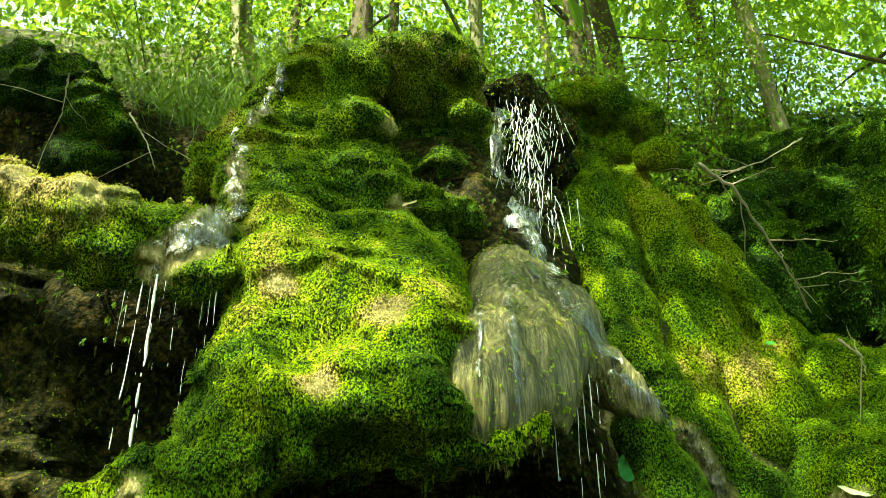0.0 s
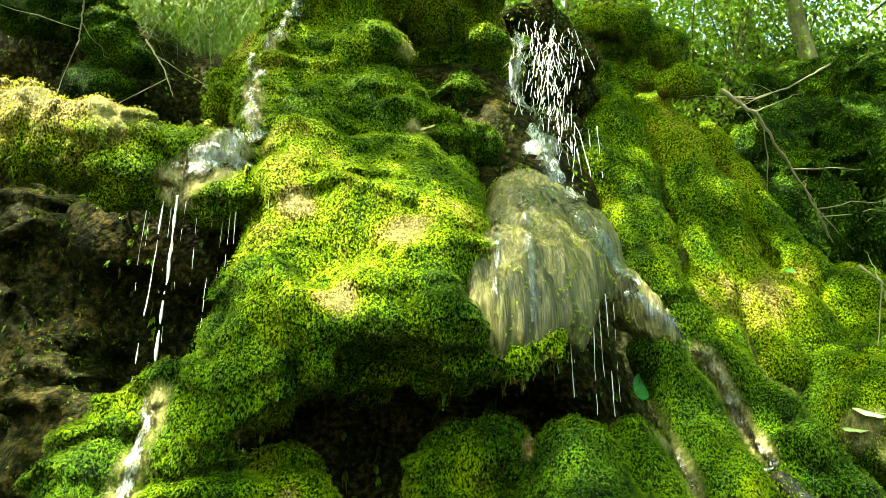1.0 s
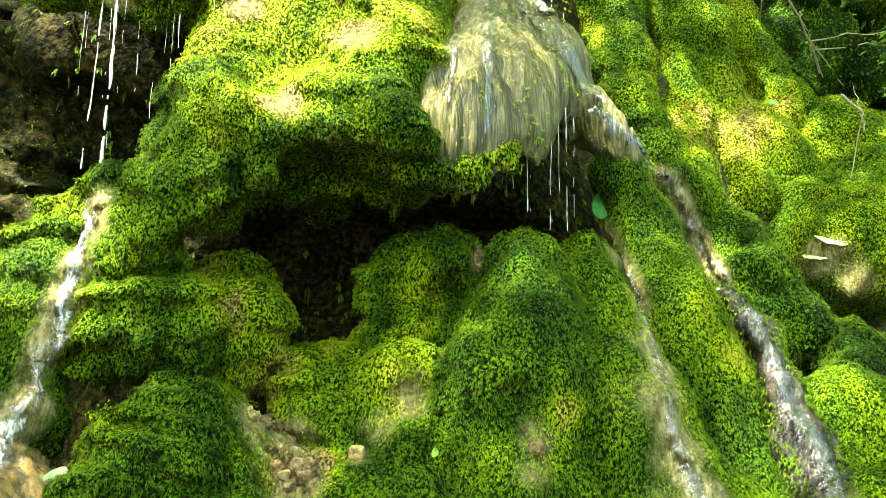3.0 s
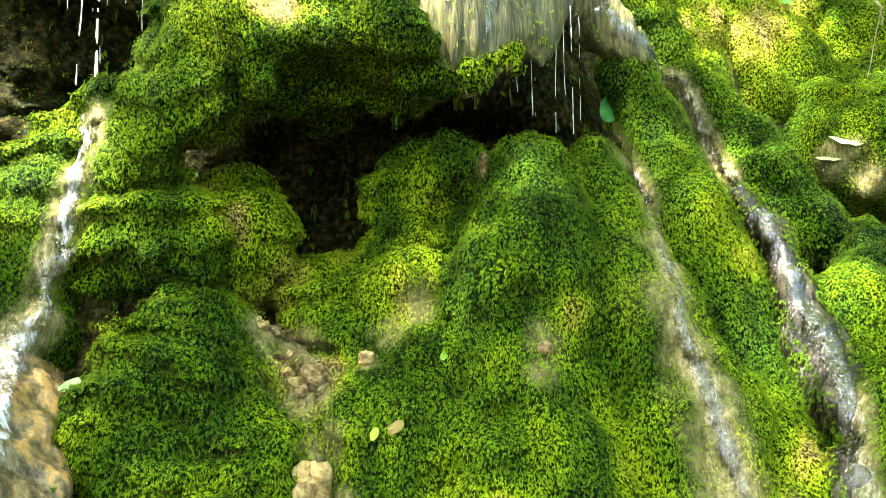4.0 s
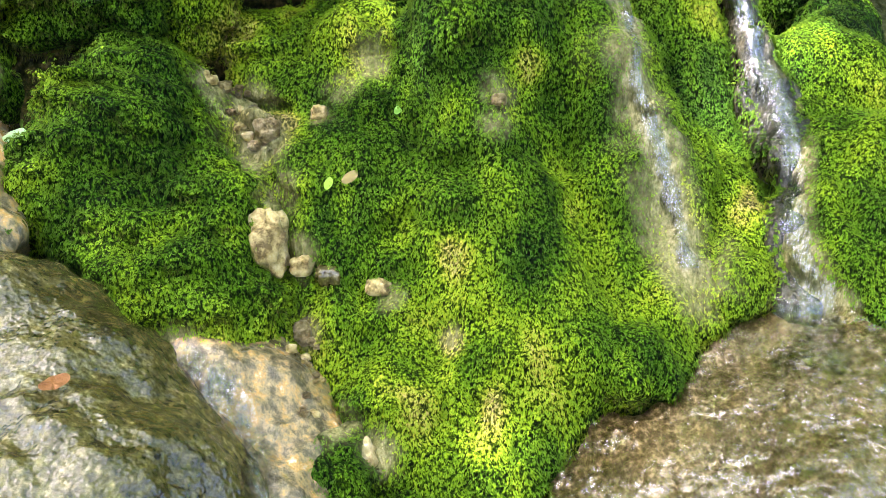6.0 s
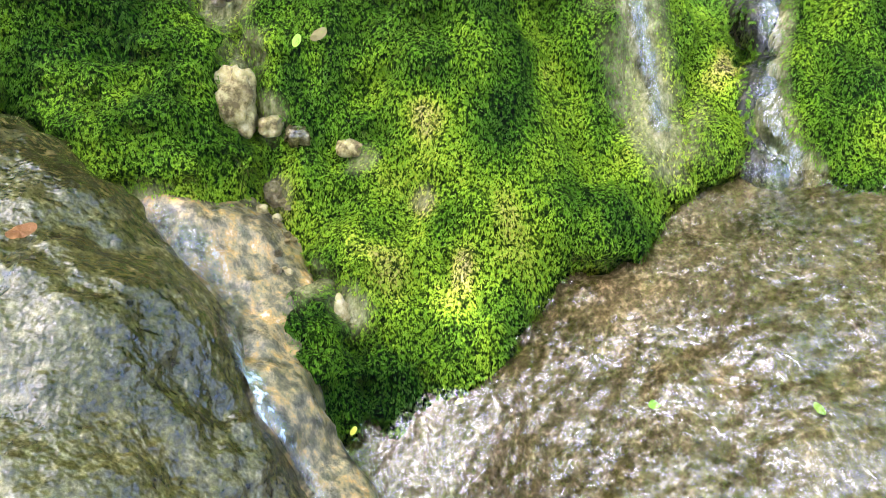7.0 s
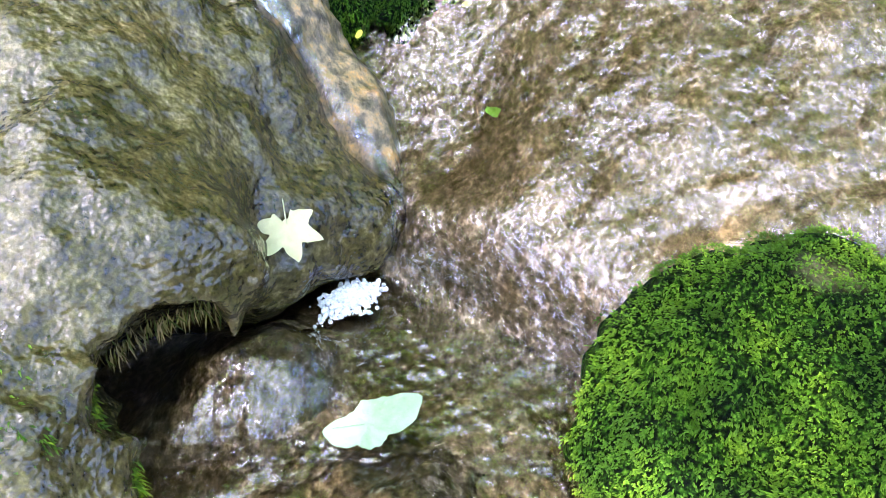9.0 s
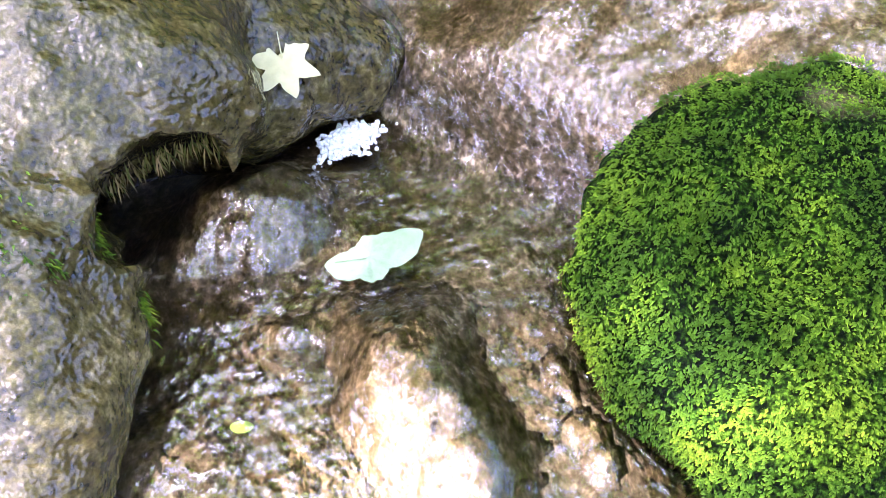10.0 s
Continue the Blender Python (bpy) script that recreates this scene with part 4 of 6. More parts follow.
BARES += [(0.673, 2.21, 1.393, 0.085, 0.65),
         (0.718, 2.192, 1.275, 0.09, 0.65),
         (0.743, 2.131, 1.163, 0.095, 0.65),
         (0.77, 2.086, 1.055, 0.095, 0.62),
         (0.789, 2.042, 0.953, 0.095, 0.8),
         (0.803, 1.989, 0.859, 0.09, 0.8),
         (0.726, 2.101, 1.098, 0.085, 0.62),
         (0.758, 2.09, 1, 0.085, 0.8),
         (0.772, 2.019, 0.911, 0.08, 0.75),
         (0.796, 1.963, 0.823, 0.07, 0.7),
         (0.183, 2.479, 1.804, 0.035, 1),
         (0.003, 2.276, 1.398, 0.06, 0.7),
         (-0.062, 2.245, 1.324, 0.05, 0.5),
         (-0.572, 3.034, 1.288, 0.06, 0.8),
         (-0.295, 2.195, 1.264, 0.06, 0.9),
         (1.655, 3.357, 1.967, 0.08, 0.9)]
BARES += [(1.471, 3.3, 2.027, 0.07, 0.9),
         (1.75, 3.327, 1.871, 0.08, 0.9),
         (-0.2, 3.05, 3.229, 0.05, 0.8),
         (-0.179, 2.385, 2.497, 0.07, 0.5),
         (-0.371, 2.205, 2.217, 0.05, 0.7),
         (-0.561, 2.433, 2.625, 0.05, 0.6),
         (-0.275, 3.272, 3.828, 0.07, 0.8),
         (-1.499, 2.332, 3.026, 0.08, 0.6),
         (-1.231, 2.381, 2.959, 0.1, 0.75),
         (-1.051, 2.578, 3.08, 0.09, 0.65),
         (-1.152, 2.461, 3.038, 0.09, 0.65),
         (0.688, 0.731, 0.39, 0.025, 0.6),
         (0.714, 0.733, 0.382, 0.03, 0.5)]


def bare_amount(p):
    """Where the moss is thin or gone and tan rock shows: 0 to 1."""
    t = np.zeros(len(p))
    wob = 1 + 0.35 * vnoise(p, 13, 25) + 0.2 * vnoise(p, 34, 26)
    for x, y, z, r, much in BARES:
        q = np.linalg.norm(p - (x, y, z), axis=1) / (r * wob)
        t = np.maximum(t, much * np.exp(-q ** 4))
    return t


def mossy(name, key, label, category="mossy rock", mat=None, tone=0.45, density=26000, length=0.016, width=0.0065, cell=0.02, spread=0.22, fringe=1.0, cover=1.0, lie=0.9, lift=0.55, edge=None, wild=0.15, under=-0.22, shag=0.006, rows=0.8, drape=-0.3, group="moss-grown rocks"):
    """A rock with its coat of moss: the body, the leaflets on it and the tufts that hang under its edges."""
    form = FORMS[key]
    verts, quads = surface_net(form, cell)
    base = thing(name, (*((form.low + form.high) / 2)[:2], form.low[2] + 0.08), label, category, group)
    # under lowers the body's tone, putting the shade between leaflets into its colour
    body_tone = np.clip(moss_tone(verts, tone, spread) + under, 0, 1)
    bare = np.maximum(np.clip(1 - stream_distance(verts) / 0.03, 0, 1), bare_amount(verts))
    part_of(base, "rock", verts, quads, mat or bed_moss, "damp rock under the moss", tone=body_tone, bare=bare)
    if not density:
        return base
    if edge is not None:
        quads = quads[(verts[quads].mean(1)[:, 0] < edge)]
    moss_coat(base, verts, quads, key, tone, density, length, width, spread, fringe, cover, lie, lift, wild, shag, rows, drape)
    return base


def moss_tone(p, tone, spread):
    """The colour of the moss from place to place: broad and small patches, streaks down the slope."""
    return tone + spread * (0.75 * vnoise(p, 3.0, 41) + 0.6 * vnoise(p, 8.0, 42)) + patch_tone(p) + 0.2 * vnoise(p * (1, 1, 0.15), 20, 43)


def clump(p, rows):
    """The tufted relief of a moss cover, from 0 to about 1.6: cushions of two sizes, drawn out into rows where rows is large."""
    q = p * (1, 1, rows)
    return np.maximum(0.75 + 0.85 * vnoise(q, 26, 35) + 0.6 * vnoise(q, 58, 36), 0)


def moss_coat(base, verts, quads, key, tone, density, length, width, spread, fringe, cover, lie=0.9, lift=0.55, wild=0.15, shag=0.006, rows=0.8, drape=-0.3):
    """Tufts of four short leaflets on cushions of moss, and brown ones hanging where the rock turns under."""
    p, n = sample(verts, quads, density / 4)
    ok = ((n[:, 1] < 0.1) | (n[:, 2] > 0.55)) & (depth_in_others(p, key) > -0.01)
    ok &= stream_distance(p) > 0.012 * vnoise(p, 14, 23)
    ok &= vnoise(p, 15, 21) * 0.35 + vnoise(p, 42, 22) * 0.4 + vnoise(p * (1, 1, 0.8), 105, 24) * 0.5 < cover * 1.0 - 0.42
    thin = bare_amount(p)
    ok &= RNG.random(len(p)) > thin * 1.05
    p, n, thin = p[ok], n[ok], thin[ok]
    h = clump(p, rows)
    e1 = unit(np.cross(n, (0.3, 0.2, 1.0)))
    e2 = np.cross(n, e1)
    g1, g2 = (clump(p + 0.004 * e1, rows) - h) / 0.004, (clump(p + 0.004 * e2, rows) - h) / 0.004
    n = unit(n - shag * (g1[:, None] * e1 + g2[:, None] * e2))
    p = p + n * (shag * h)[:, None]
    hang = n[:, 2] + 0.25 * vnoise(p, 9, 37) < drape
    few = ~hang | (RNG.random(len(p)) < 0.5)
    p, n, thin, hang = p[few], n[few], thin[few], hang[few]
    down = np.array([0, 0, -1.0])
    slide = down - n * (n @ down)[:, None]
    way = unit(np.where(hang[:, None], down + 0.4 * n, lift * n + lie * slide) + RNG.normal(0, wild, p.shape))
    side = unit(np.cross(way, n))
    size = (0.6 + 0.8 * RNG.random(len(p))) * (1 + 0.3 * vnoise(p, 9, 31))
    ln = length * size * np.where(hang, 1.0 + 1.3 * fringe * RNG.random(len(p)) ** 3, 1.0)
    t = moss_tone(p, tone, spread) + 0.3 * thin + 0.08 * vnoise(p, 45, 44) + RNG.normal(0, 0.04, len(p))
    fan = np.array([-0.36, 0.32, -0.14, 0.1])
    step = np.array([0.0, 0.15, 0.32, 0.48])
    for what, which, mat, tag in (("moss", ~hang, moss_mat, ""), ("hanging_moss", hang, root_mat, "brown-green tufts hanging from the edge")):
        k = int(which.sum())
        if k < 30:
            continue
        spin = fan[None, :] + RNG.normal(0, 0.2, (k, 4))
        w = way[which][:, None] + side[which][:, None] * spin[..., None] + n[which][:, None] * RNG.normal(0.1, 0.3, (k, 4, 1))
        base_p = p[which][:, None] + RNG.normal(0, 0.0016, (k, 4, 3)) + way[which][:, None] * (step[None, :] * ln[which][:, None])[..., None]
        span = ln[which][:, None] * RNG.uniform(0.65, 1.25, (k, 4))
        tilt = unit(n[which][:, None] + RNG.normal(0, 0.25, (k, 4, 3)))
        # tips lighter as new growth; dark bases put shade between leaflets into the tone
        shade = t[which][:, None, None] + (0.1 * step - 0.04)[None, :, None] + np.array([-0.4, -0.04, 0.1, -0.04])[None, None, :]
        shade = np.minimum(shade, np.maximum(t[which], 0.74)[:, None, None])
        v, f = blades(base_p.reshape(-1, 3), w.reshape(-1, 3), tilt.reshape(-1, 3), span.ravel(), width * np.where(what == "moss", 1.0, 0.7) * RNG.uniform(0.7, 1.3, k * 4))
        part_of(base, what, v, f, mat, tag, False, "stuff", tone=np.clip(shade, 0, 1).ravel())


# ---- ground, cliff and stream bed ----
def build_ground():
    ticks = np.r_[-500, -300, -160, -80, -40, -20, np.arange(-10, 10.01, 0.16), 20, 40, 80, 160, 300, 500]
    ty = np.r_[-500, -300, -160, -80, -40, -20, np.arange(-10, 14.01, 0.16), 20, 28, 40, 80, 160, 300, 500]
    gx, gy = np.meshgrid(ticks, ty, indexing="ij")
    p = np.stack([gx.ravel(), gy.ravel(), np.zeros(gx.size)], 1)
    near = np.exp(-(np.hypot(p[:, 0], p[:, 1] - 3) / 14) ** 2)
    p[:, 2] = ground_height(p[:, 0], p[:, 1]) + near * (0.22 * vnoise(p, 0.8, 3) + 0.12 * vnoise(p, 2.1, 4)) * np.clip((p[:, 1] - 3.4) / 1.2, 0, 1)
    n0, n1 = gx.shape
    i = (np.arange(n0 - 1)[:, None] * n1 + np.arange(n1 - 1)).ravel()
    quads = np.stack([i, i + n1, i + n1 + 1, i + 1], 1)
    ob = new("ground", mesh_of("ground", p, quads, soil_mat))
    tagged(ob, "dark forest soil with leaf litter on a steep slope", "ground", "", "structure")


build_ground()


def sheet(xs, ys, height):
    gx, gy = np.meshgrid(xs, ys, indexing="ij")
    p = np.stack([gx.ravel(), gy.ravel(), np.zeros(gx.size)], 1)
    p[:, 2] = height(p)
    n0, n1 = gx.shape
    i = (np.arange(n0 - 1)[:, None] * n1 + np.arange(n1 - 1)).ravel()
    return p, np.stack([i, i + n1, i + n1 + 1, i + 1], 1)


def bed_surface(p):
    q = p.copy()
    q[:, 2] = 0
    rough = 0.018 * vnoise(q, 7, 61) + 0.011 * vnoise(q, 16, 62) + 0.0055 * vnoise(q, 40, 63) + 0.0028 * vnoise(q, 85, 64)
    dip = 0.8 * np.clip((shore(p[:, 0], p[:, 1]) - 0.1) / 0.3, 0, 1) ** 2
    return bed_height(p[:, 0], p[:, 1]) + rough - dip


v, f = sheet(np.arange(-0.7, 1.7, 0.0105), np.arange(-0.1, 2.2, 0.0105), bed_surface)
tagged(new("stream_bed", mesh_of("stream_bed", v, f, bedrock_mat)), "brown and grey limestone stream bed with algae stains", "stream bed", "", "structure")


def film_height(p):
    q = p * (1, 1, 0)
    g = bed_surface(p)
    run = bed_height(p[:, 0], p[:, 1]) - 0.8 * np.clip((shore(p[:, 0], p[:, 1]) - 0.1) / 0.3, 0, 1) ** 2 + 0.022 + 0.012 * vnoise(q, 8, 73) + 0.006 * vnoise(q * (1, 0.6, 1), 22, 74) + 0.0022 * vnoise(q, 48, 76)
    run = np.where(p[:, 1] < brink(p[:, 0]) - 0.03, g + 0.003, np.maximum(run, g + 0.004))
    return np.where((g > 0.048) | (p[:, 0] > 1.0), run, 0.03)


calm_mat = water_material("pool_water", 0.1, None, 22.0, fine=0.25, mirror=1.3, tint=(0.98, 0.95, 0.9), ripple=0.8, dist=0.022)
v, f = sheet(np.arange(-0.6, 1.6, 0.014), np.arange(-0.1, 0.975, 0.014), lambda p: np.maximum(0.05 + 0.003 * vnoise(p * (1, 1, 0), 14, 71), 0.05 - 0.01))
tagged(new("water", mesh_of("water", v, f, calm_mat, foam=0.05 + 0.3 * vnoise(v * (1, 1, 0), 9, 77), body=np.ones(len(v)))), "shallow clear brown pool with pale ripples", "water", "", "structure")
v, f = sheet(np.arange(-0.6, 1.6, 0.0115), np.arange(0.25, 2.1, 0.0115), film_height)
white = 0.15 + 0.3 * np.clip(vnoise(v * (1, 1, 0), 3.5, 75), -1, 1) + 0.35 * np.exp(-((v[:, 1] - brink(v[:, 0])) / 0.04) ** 2)
tagged(new("water", mesh_of("water", v, f, bed_film_mat, foam=white, body=np.ones(len(v)))), "thin clear water running over brown rock into a pool", "water", "", "structure")

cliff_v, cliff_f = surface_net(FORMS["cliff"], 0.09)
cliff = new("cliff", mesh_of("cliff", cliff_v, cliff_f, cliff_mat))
tagged(cliff, "wet tufa cliff, its colour darkened for the shade of hollows behind the moss", "cliff", "", "structure")
moss_coat(cliff, cliff_v, cliff_f, "cliff", 0.36, 900, 0.022, 0.013, 0.3, 1.0, 0.6)

# ---- moss-grown rocks, from the foot of the falls upwards ----
NEAR = dict(length=0.0058, width=0.0024, cell=0.018, spread=0.36, lift=0.5, lie=1.0, wild=0.2, under=-0.1)
FAR = dict(length=0.0075, width=0.0032, cell=0.024, spread=0.3, lift=0.7, lie=0.7, wild=0.25, under=-0.04, shag=0.008)
mossy("cone_rock", "cone", "tall cone of tufa covered in dense green moss", density=66500, tone=0.49, cover=0.74, **NEAR)
mossy("moss_cushion", "cone_foot", "dark green moss cushion at the water's edge", density=77500, tone=0.33, cover=0.62, **NEAR)
mossy("moss_rib", "rib", "rounded rib with bright green moss beside the channel", density=77500, tone=0.46, cover=0.9, **NEAR)
mossy("moss_rib", "rib2", "olive mossy rib along the stone channel", density=30500, tone=0.42, **{**FAR, "cell": 0.018})
mossy("mossy_boulder", "rmound", "round boulder with short green moss and wet bare edge", density=69500, tone=0.46, cover=0.72, edge=1.5, **NEAR)
mossy("mossy_boulder", "nmound", "low round rock with deep green moss beside the pool", density=115000, length=0.0056, width=0.0032, tone=0.45, cell=0.013, cover=0.9, lie=0.6, lift=0.7, edge=0.86, spread=0.32, wild=0.4, under=-0.28, shag=0.0055)
boulder = mossy("boulder", "boulder", "big grey-brown wet limestone boulder, partly bare", "boulder", boulder_mat, density=0, cell=0.0105)
for where, r, count, tone, long in (((-0.312, 0.620, 0.257), 0.04, 420, 0.36, 0.01), ((-0.234, 0.640, 0.149), 0.022, 90, 0.42, 0.018), ((-0.220, 0.600, 0.139), 0.02, 70, 0.5, 0.026), ((-0.256, 0.680, 0.234), 0.025, 110, 0.6, 0.012), ((-0.377, 0.750, 0.226), 0.02, 60, 0.62, 0.014)):
    rb = np.random.default_rng(count)
    q = settle(np.array(where) + rb.normal(0, 0.5, (count, 3)) * r, 0.0)
    d = all_forms(q)
    n = unit(np.stack([all_forms(q + 0.006 * np.eye(3)[i]) - d for i in range(3)], 1))
    v, f = blades(q, 0.5 * n + (0, 0, -0.9) + rb.normal(0, 0.3, q.shape), n + rb.normal(0, 0.3, q.shape), long * rb.uniform(0.5, 1.2, count), 0.0032)
    part_of(boulder, "moss", v, f, moss_mat, "green and brown moss on the bare rock", False, "stuff", tone=np.clip(np.repeat(tone + rb.normal(0, 0.12, count), 4) + np.tile([-0.3, 0, 0.1, 0], count), 0, 1))
mossy("mossy_mound", "llow", "dark green mossy mound above the boulder", density=81000, tone=0.52, cover=0.66, rows=1.7, shag=0.009, **NEAR)
mossy("mossy_mound", "lmid", "bulging moss cushion with a hanging fringe", density=69500, tone=0.5, fringe=1.6, cover=0.75, **NEAR)
mossy("mossy_mound", "lshade", "olive moss lump in the shade of the cave", density=58500, tone=0.62, cover=0.68, **NEAR)
mossy("mossy_mound", "lstep", "mossy steps beside the foaming stream", density=69500, tone=0.5, cover=0.72, rows=1.3, **NEAR)
mossy("mossy_mound", "cavemound", "mossy knob inside the cave mouth", density=66500, tone=0.48, fringe=1.6, cover=0.68, **NEAR)
mossy("mossy_ramp", "ramp", "yellow-green mossy ramp into the cave", density=69500, tone=0.62, cover=0.72, **NEAR)
mossy("mossy_dome", "dome", "broad dome of bright yellow-green moss over a cave", density=43500, tone=0.6, fringe=2.0, cell=0.018, length=0.0052, width=0.0024, lift=0.8, lie=0.6, spread=0.3, under=0.0, rows=1.5)
mossy("mossy_buttress", "leg", "mossy buttress running down from the dome", density=66500, tone=0.5, fringe=1.2, shag=0.01, **{**NEAR, "cell": 0.016})
mossy("tufa_curtain", "curtain", "olive tufa curtain with water running down it", "tufa curtain", tufa_mat, density=20500, tone=0.66, length=0.008, width=0.0045, cover=0.14, fringe=1.8, cell=0.012)
mossy("stone_gully", "gapbed", "tan and orange rock gully with water running through", "rock gully", gully_mat, density=0, cell=0.011)
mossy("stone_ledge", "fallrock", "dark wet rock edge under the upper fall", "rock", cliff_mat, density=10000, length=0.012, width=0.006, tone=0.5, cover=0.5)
mossy("stone_channel", "chute", "wet mossy end of a stone channel", "stone channel", channel_mat, density=20500, tone=0.45, length=0.009, width=0.0045, cover=0.5)
mossy("moss_fringe", "lipmoss", "ragged olive moss fringe along the lip of the curtain", density=41000, tone=0.66, length=0.0085, width=0.004, cell=0.012, fringe=1.8)
mossy("stone_channel", "chanbed", "smooth dark stone channel under running water", "stone channel", channel_mat, density=35500, tone=0.46, length=0.008, width=0.0042, cell=0.014)
mossy("stone_shelf", "lshelf", "wet pinkish rock shelf beside the stream", "rock", gully_mat, density=10000, tone=0.5, length=0.008, width=0.004, cover=0.05, cell=0.014)
mossy("mossy_mound", "backmoss", "dark mossy hump between the dome and the upper fall", drape=0.1, density=28000, tone=0.5, fringe=1.6, cover=0.8, **{**FAR, "cell": 0.018})
mossy("mossy_ledge", "ledge", "mossy overhanging ledge with a stone rim", drape=-0.05, density=30500, tone=0.58, fringe=1.2, cover=0.85, **{**FAR, "cell": 0.016})
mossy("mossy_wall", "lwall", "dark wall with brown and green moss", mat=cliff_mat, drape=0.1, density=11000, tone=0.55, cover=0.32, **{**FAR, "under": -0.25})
mossy("mossy_ridge", "ridge", "mossy ridge with a stream down its side", density=24500, tone=0.6, rows=1.6, **FAR)
mossy("mossy_step", "step", "mossy step with dry roots under its rim", density=25500, tone=0.56, fringe=1.5, **FAR)
mossy("mossy_knoll", "crown", "yellow moss cap hung with brown roots", drape=0.08, density=42500, tone=0.68, fringe=2.5, **{**FAR, "under": -0.2})
mossy("mossy_overhang", "lbank", "dark mossy overhang of the bank above a hollow", density=13500, tone=0.45, drape=0.15, fringe=2.0, edge=-0.9, **{**FAR, "under": -0.2})
mossy("mossy_tuft", "tuft", "small yellow-green moss tuft", density=20500, tone=0.65, fringe=1.2, **FAR)
mossy("moss_rib", "inner", "soft green mossy rib beside the upper fall", density=21000, tone=0.58, **FAR)
mossy("mossy_step", "tuft_step", "overhanging moss tuft with trailing roots", drape=0.0, density=18500, tone=0.6, fringe=1.8, **FAR)
mossy("mossy_slope", "apron", "sunlit mossy slope with a dark crack beside it", density=22000, tone=0.6, **FAR)
mossy("mossy_slope", "rbank", "broad mossy hump in half shade", density=21000, tone=0.53, edge=2.5, **FAR)
mossy("mossy_wall", "rwall", "dark rock wall with deep green moss", density=5000, tone=0.35, cover=0.7, edge=4.2, **{**FAR, "length": 0.014, "width": 0.009, "cell": 0.045, "under": -0.15})
mossy("mossy_overhang", "overhang", "dark overhanging rock with a moss cap", drape=-0.1, density=35500, tone=0.62, fringe=2.0, **{**FAR, "under": -0.2})


# ---- running and falling water ----
def along(pts, step):
    """The line through (x, y, z, half width) at even steps."""
    pts = np.array(pts, float)
    s = np.r_[0, np.cumsum(np.linalg.norm(np.diff(pts[:, :3], axis=0), axis=1))]
    u = np.arange(0, s[-1], step)
    q = np.stack([np.interp(u, s, pts[:, i]) for i in range(4)], 1)
    for _ in range(3):
        q[1:-1] = 0.25 * q[:-2] + 0.5 * q[1:-1] + 0.25 * q[2:]
    return q


def ribbon(name, key, label, foam, off=0.012, across=11, step=0.016, mat=None):
    """A stream as a rippled skin that follows the rock under it."""
    line = along(STREAMS[key], step)
    c = settle(line[:, :3], off)
    for _ in range(8):
        c[1:-1] = 0.25 * c[:-2] + 0.5 * c[1:-1] + 0.25 * c[2:]
    c = lifted(c, off)
    for _ in range(2):
        c[1:-1] = 0.25 * c[:-2] + 0.5 * c[1:-1] + 0.25 * c[2:]
    flow = unit(np.gradient(c, axis=0))
    d = all_forms(c)
    g = unit(np.stack([all_forms(c + 0.02 * np.eye(3)[i]) - d for i in range(3)], 1))
    side = unit(np.cross(flow, g))
    s = np.linspace(-1, 1, across)
    edge = 1 + 0.35 * vnoise(np.stack([np.arange(len(c)) * 0.11] * 3, 1), 1, 81)
    p = (c[:, None] + side[:, None] * (s[None, :, None] * (line[:, 3] * edge)[:, None, None])).reshape(-1, 3)
    p = lifted(settle(p, off, 2), off * 0.6)
    tilt = np.tile(1 - np.abs(s) ** 3, len(c))
    p = p + np.repeat(g, across, 0) * (0.006 * vnoise(p, 30, 82) + 0.007 * vnoise(p, 12, 83) - 0.008 * (1 - tilt))[:, None]
    i = (np.arange(len(c) - 1)[:, None] * across + np.arange(across - 1)).ravel()
    quads = np.stack([i, i + 1, i + across + 1, i + across], 1)
    white = foam + 0.3 * vnoise(p * (1, 1, 0.4), 9, 84) - 0.35 * (1 - tilt)
    return single(name, p, quads, mat or film_mat, label, "stream", "water streams", foam=white, body=np.clip(1.15 * (1 - np.tile(np.abs(s), len(c)) ** 2.5), 0, 1))


ribbon("water_stream", "left_top", "narrow white stream running down a mossy ridge", 0.5, 0.02)
ribbon("water_stream", "left_low", "foaming stream between mossy steps", 0.55, 0.018)
ribbon("water_stream", "chute", "stream in a stone channel beside a mossy rib", 0.12, 0.009)
ribbon("water_stream", "strip_a", "thin film of water over olive tufa", 0.05, 0.005)
ribbon("water_stream", "gap", "white water between the boulder and the moss", 0.42)
ribbon("water_stream", "curtain_a", "thin streak of water down the tufa curtain", 0.2, 0.007)
ribbon("water_stream", "curtain_b", "thin streak of water down the tufa curtain", 0.1, 0.006)
ribbon("water_stream", "fall_sheet", "broken sheet of white water over dark rock", 0.6, 0.022)
ribbon("water_stream", "upper_pool", "white water below the upper fall", 0.6, 0.022)


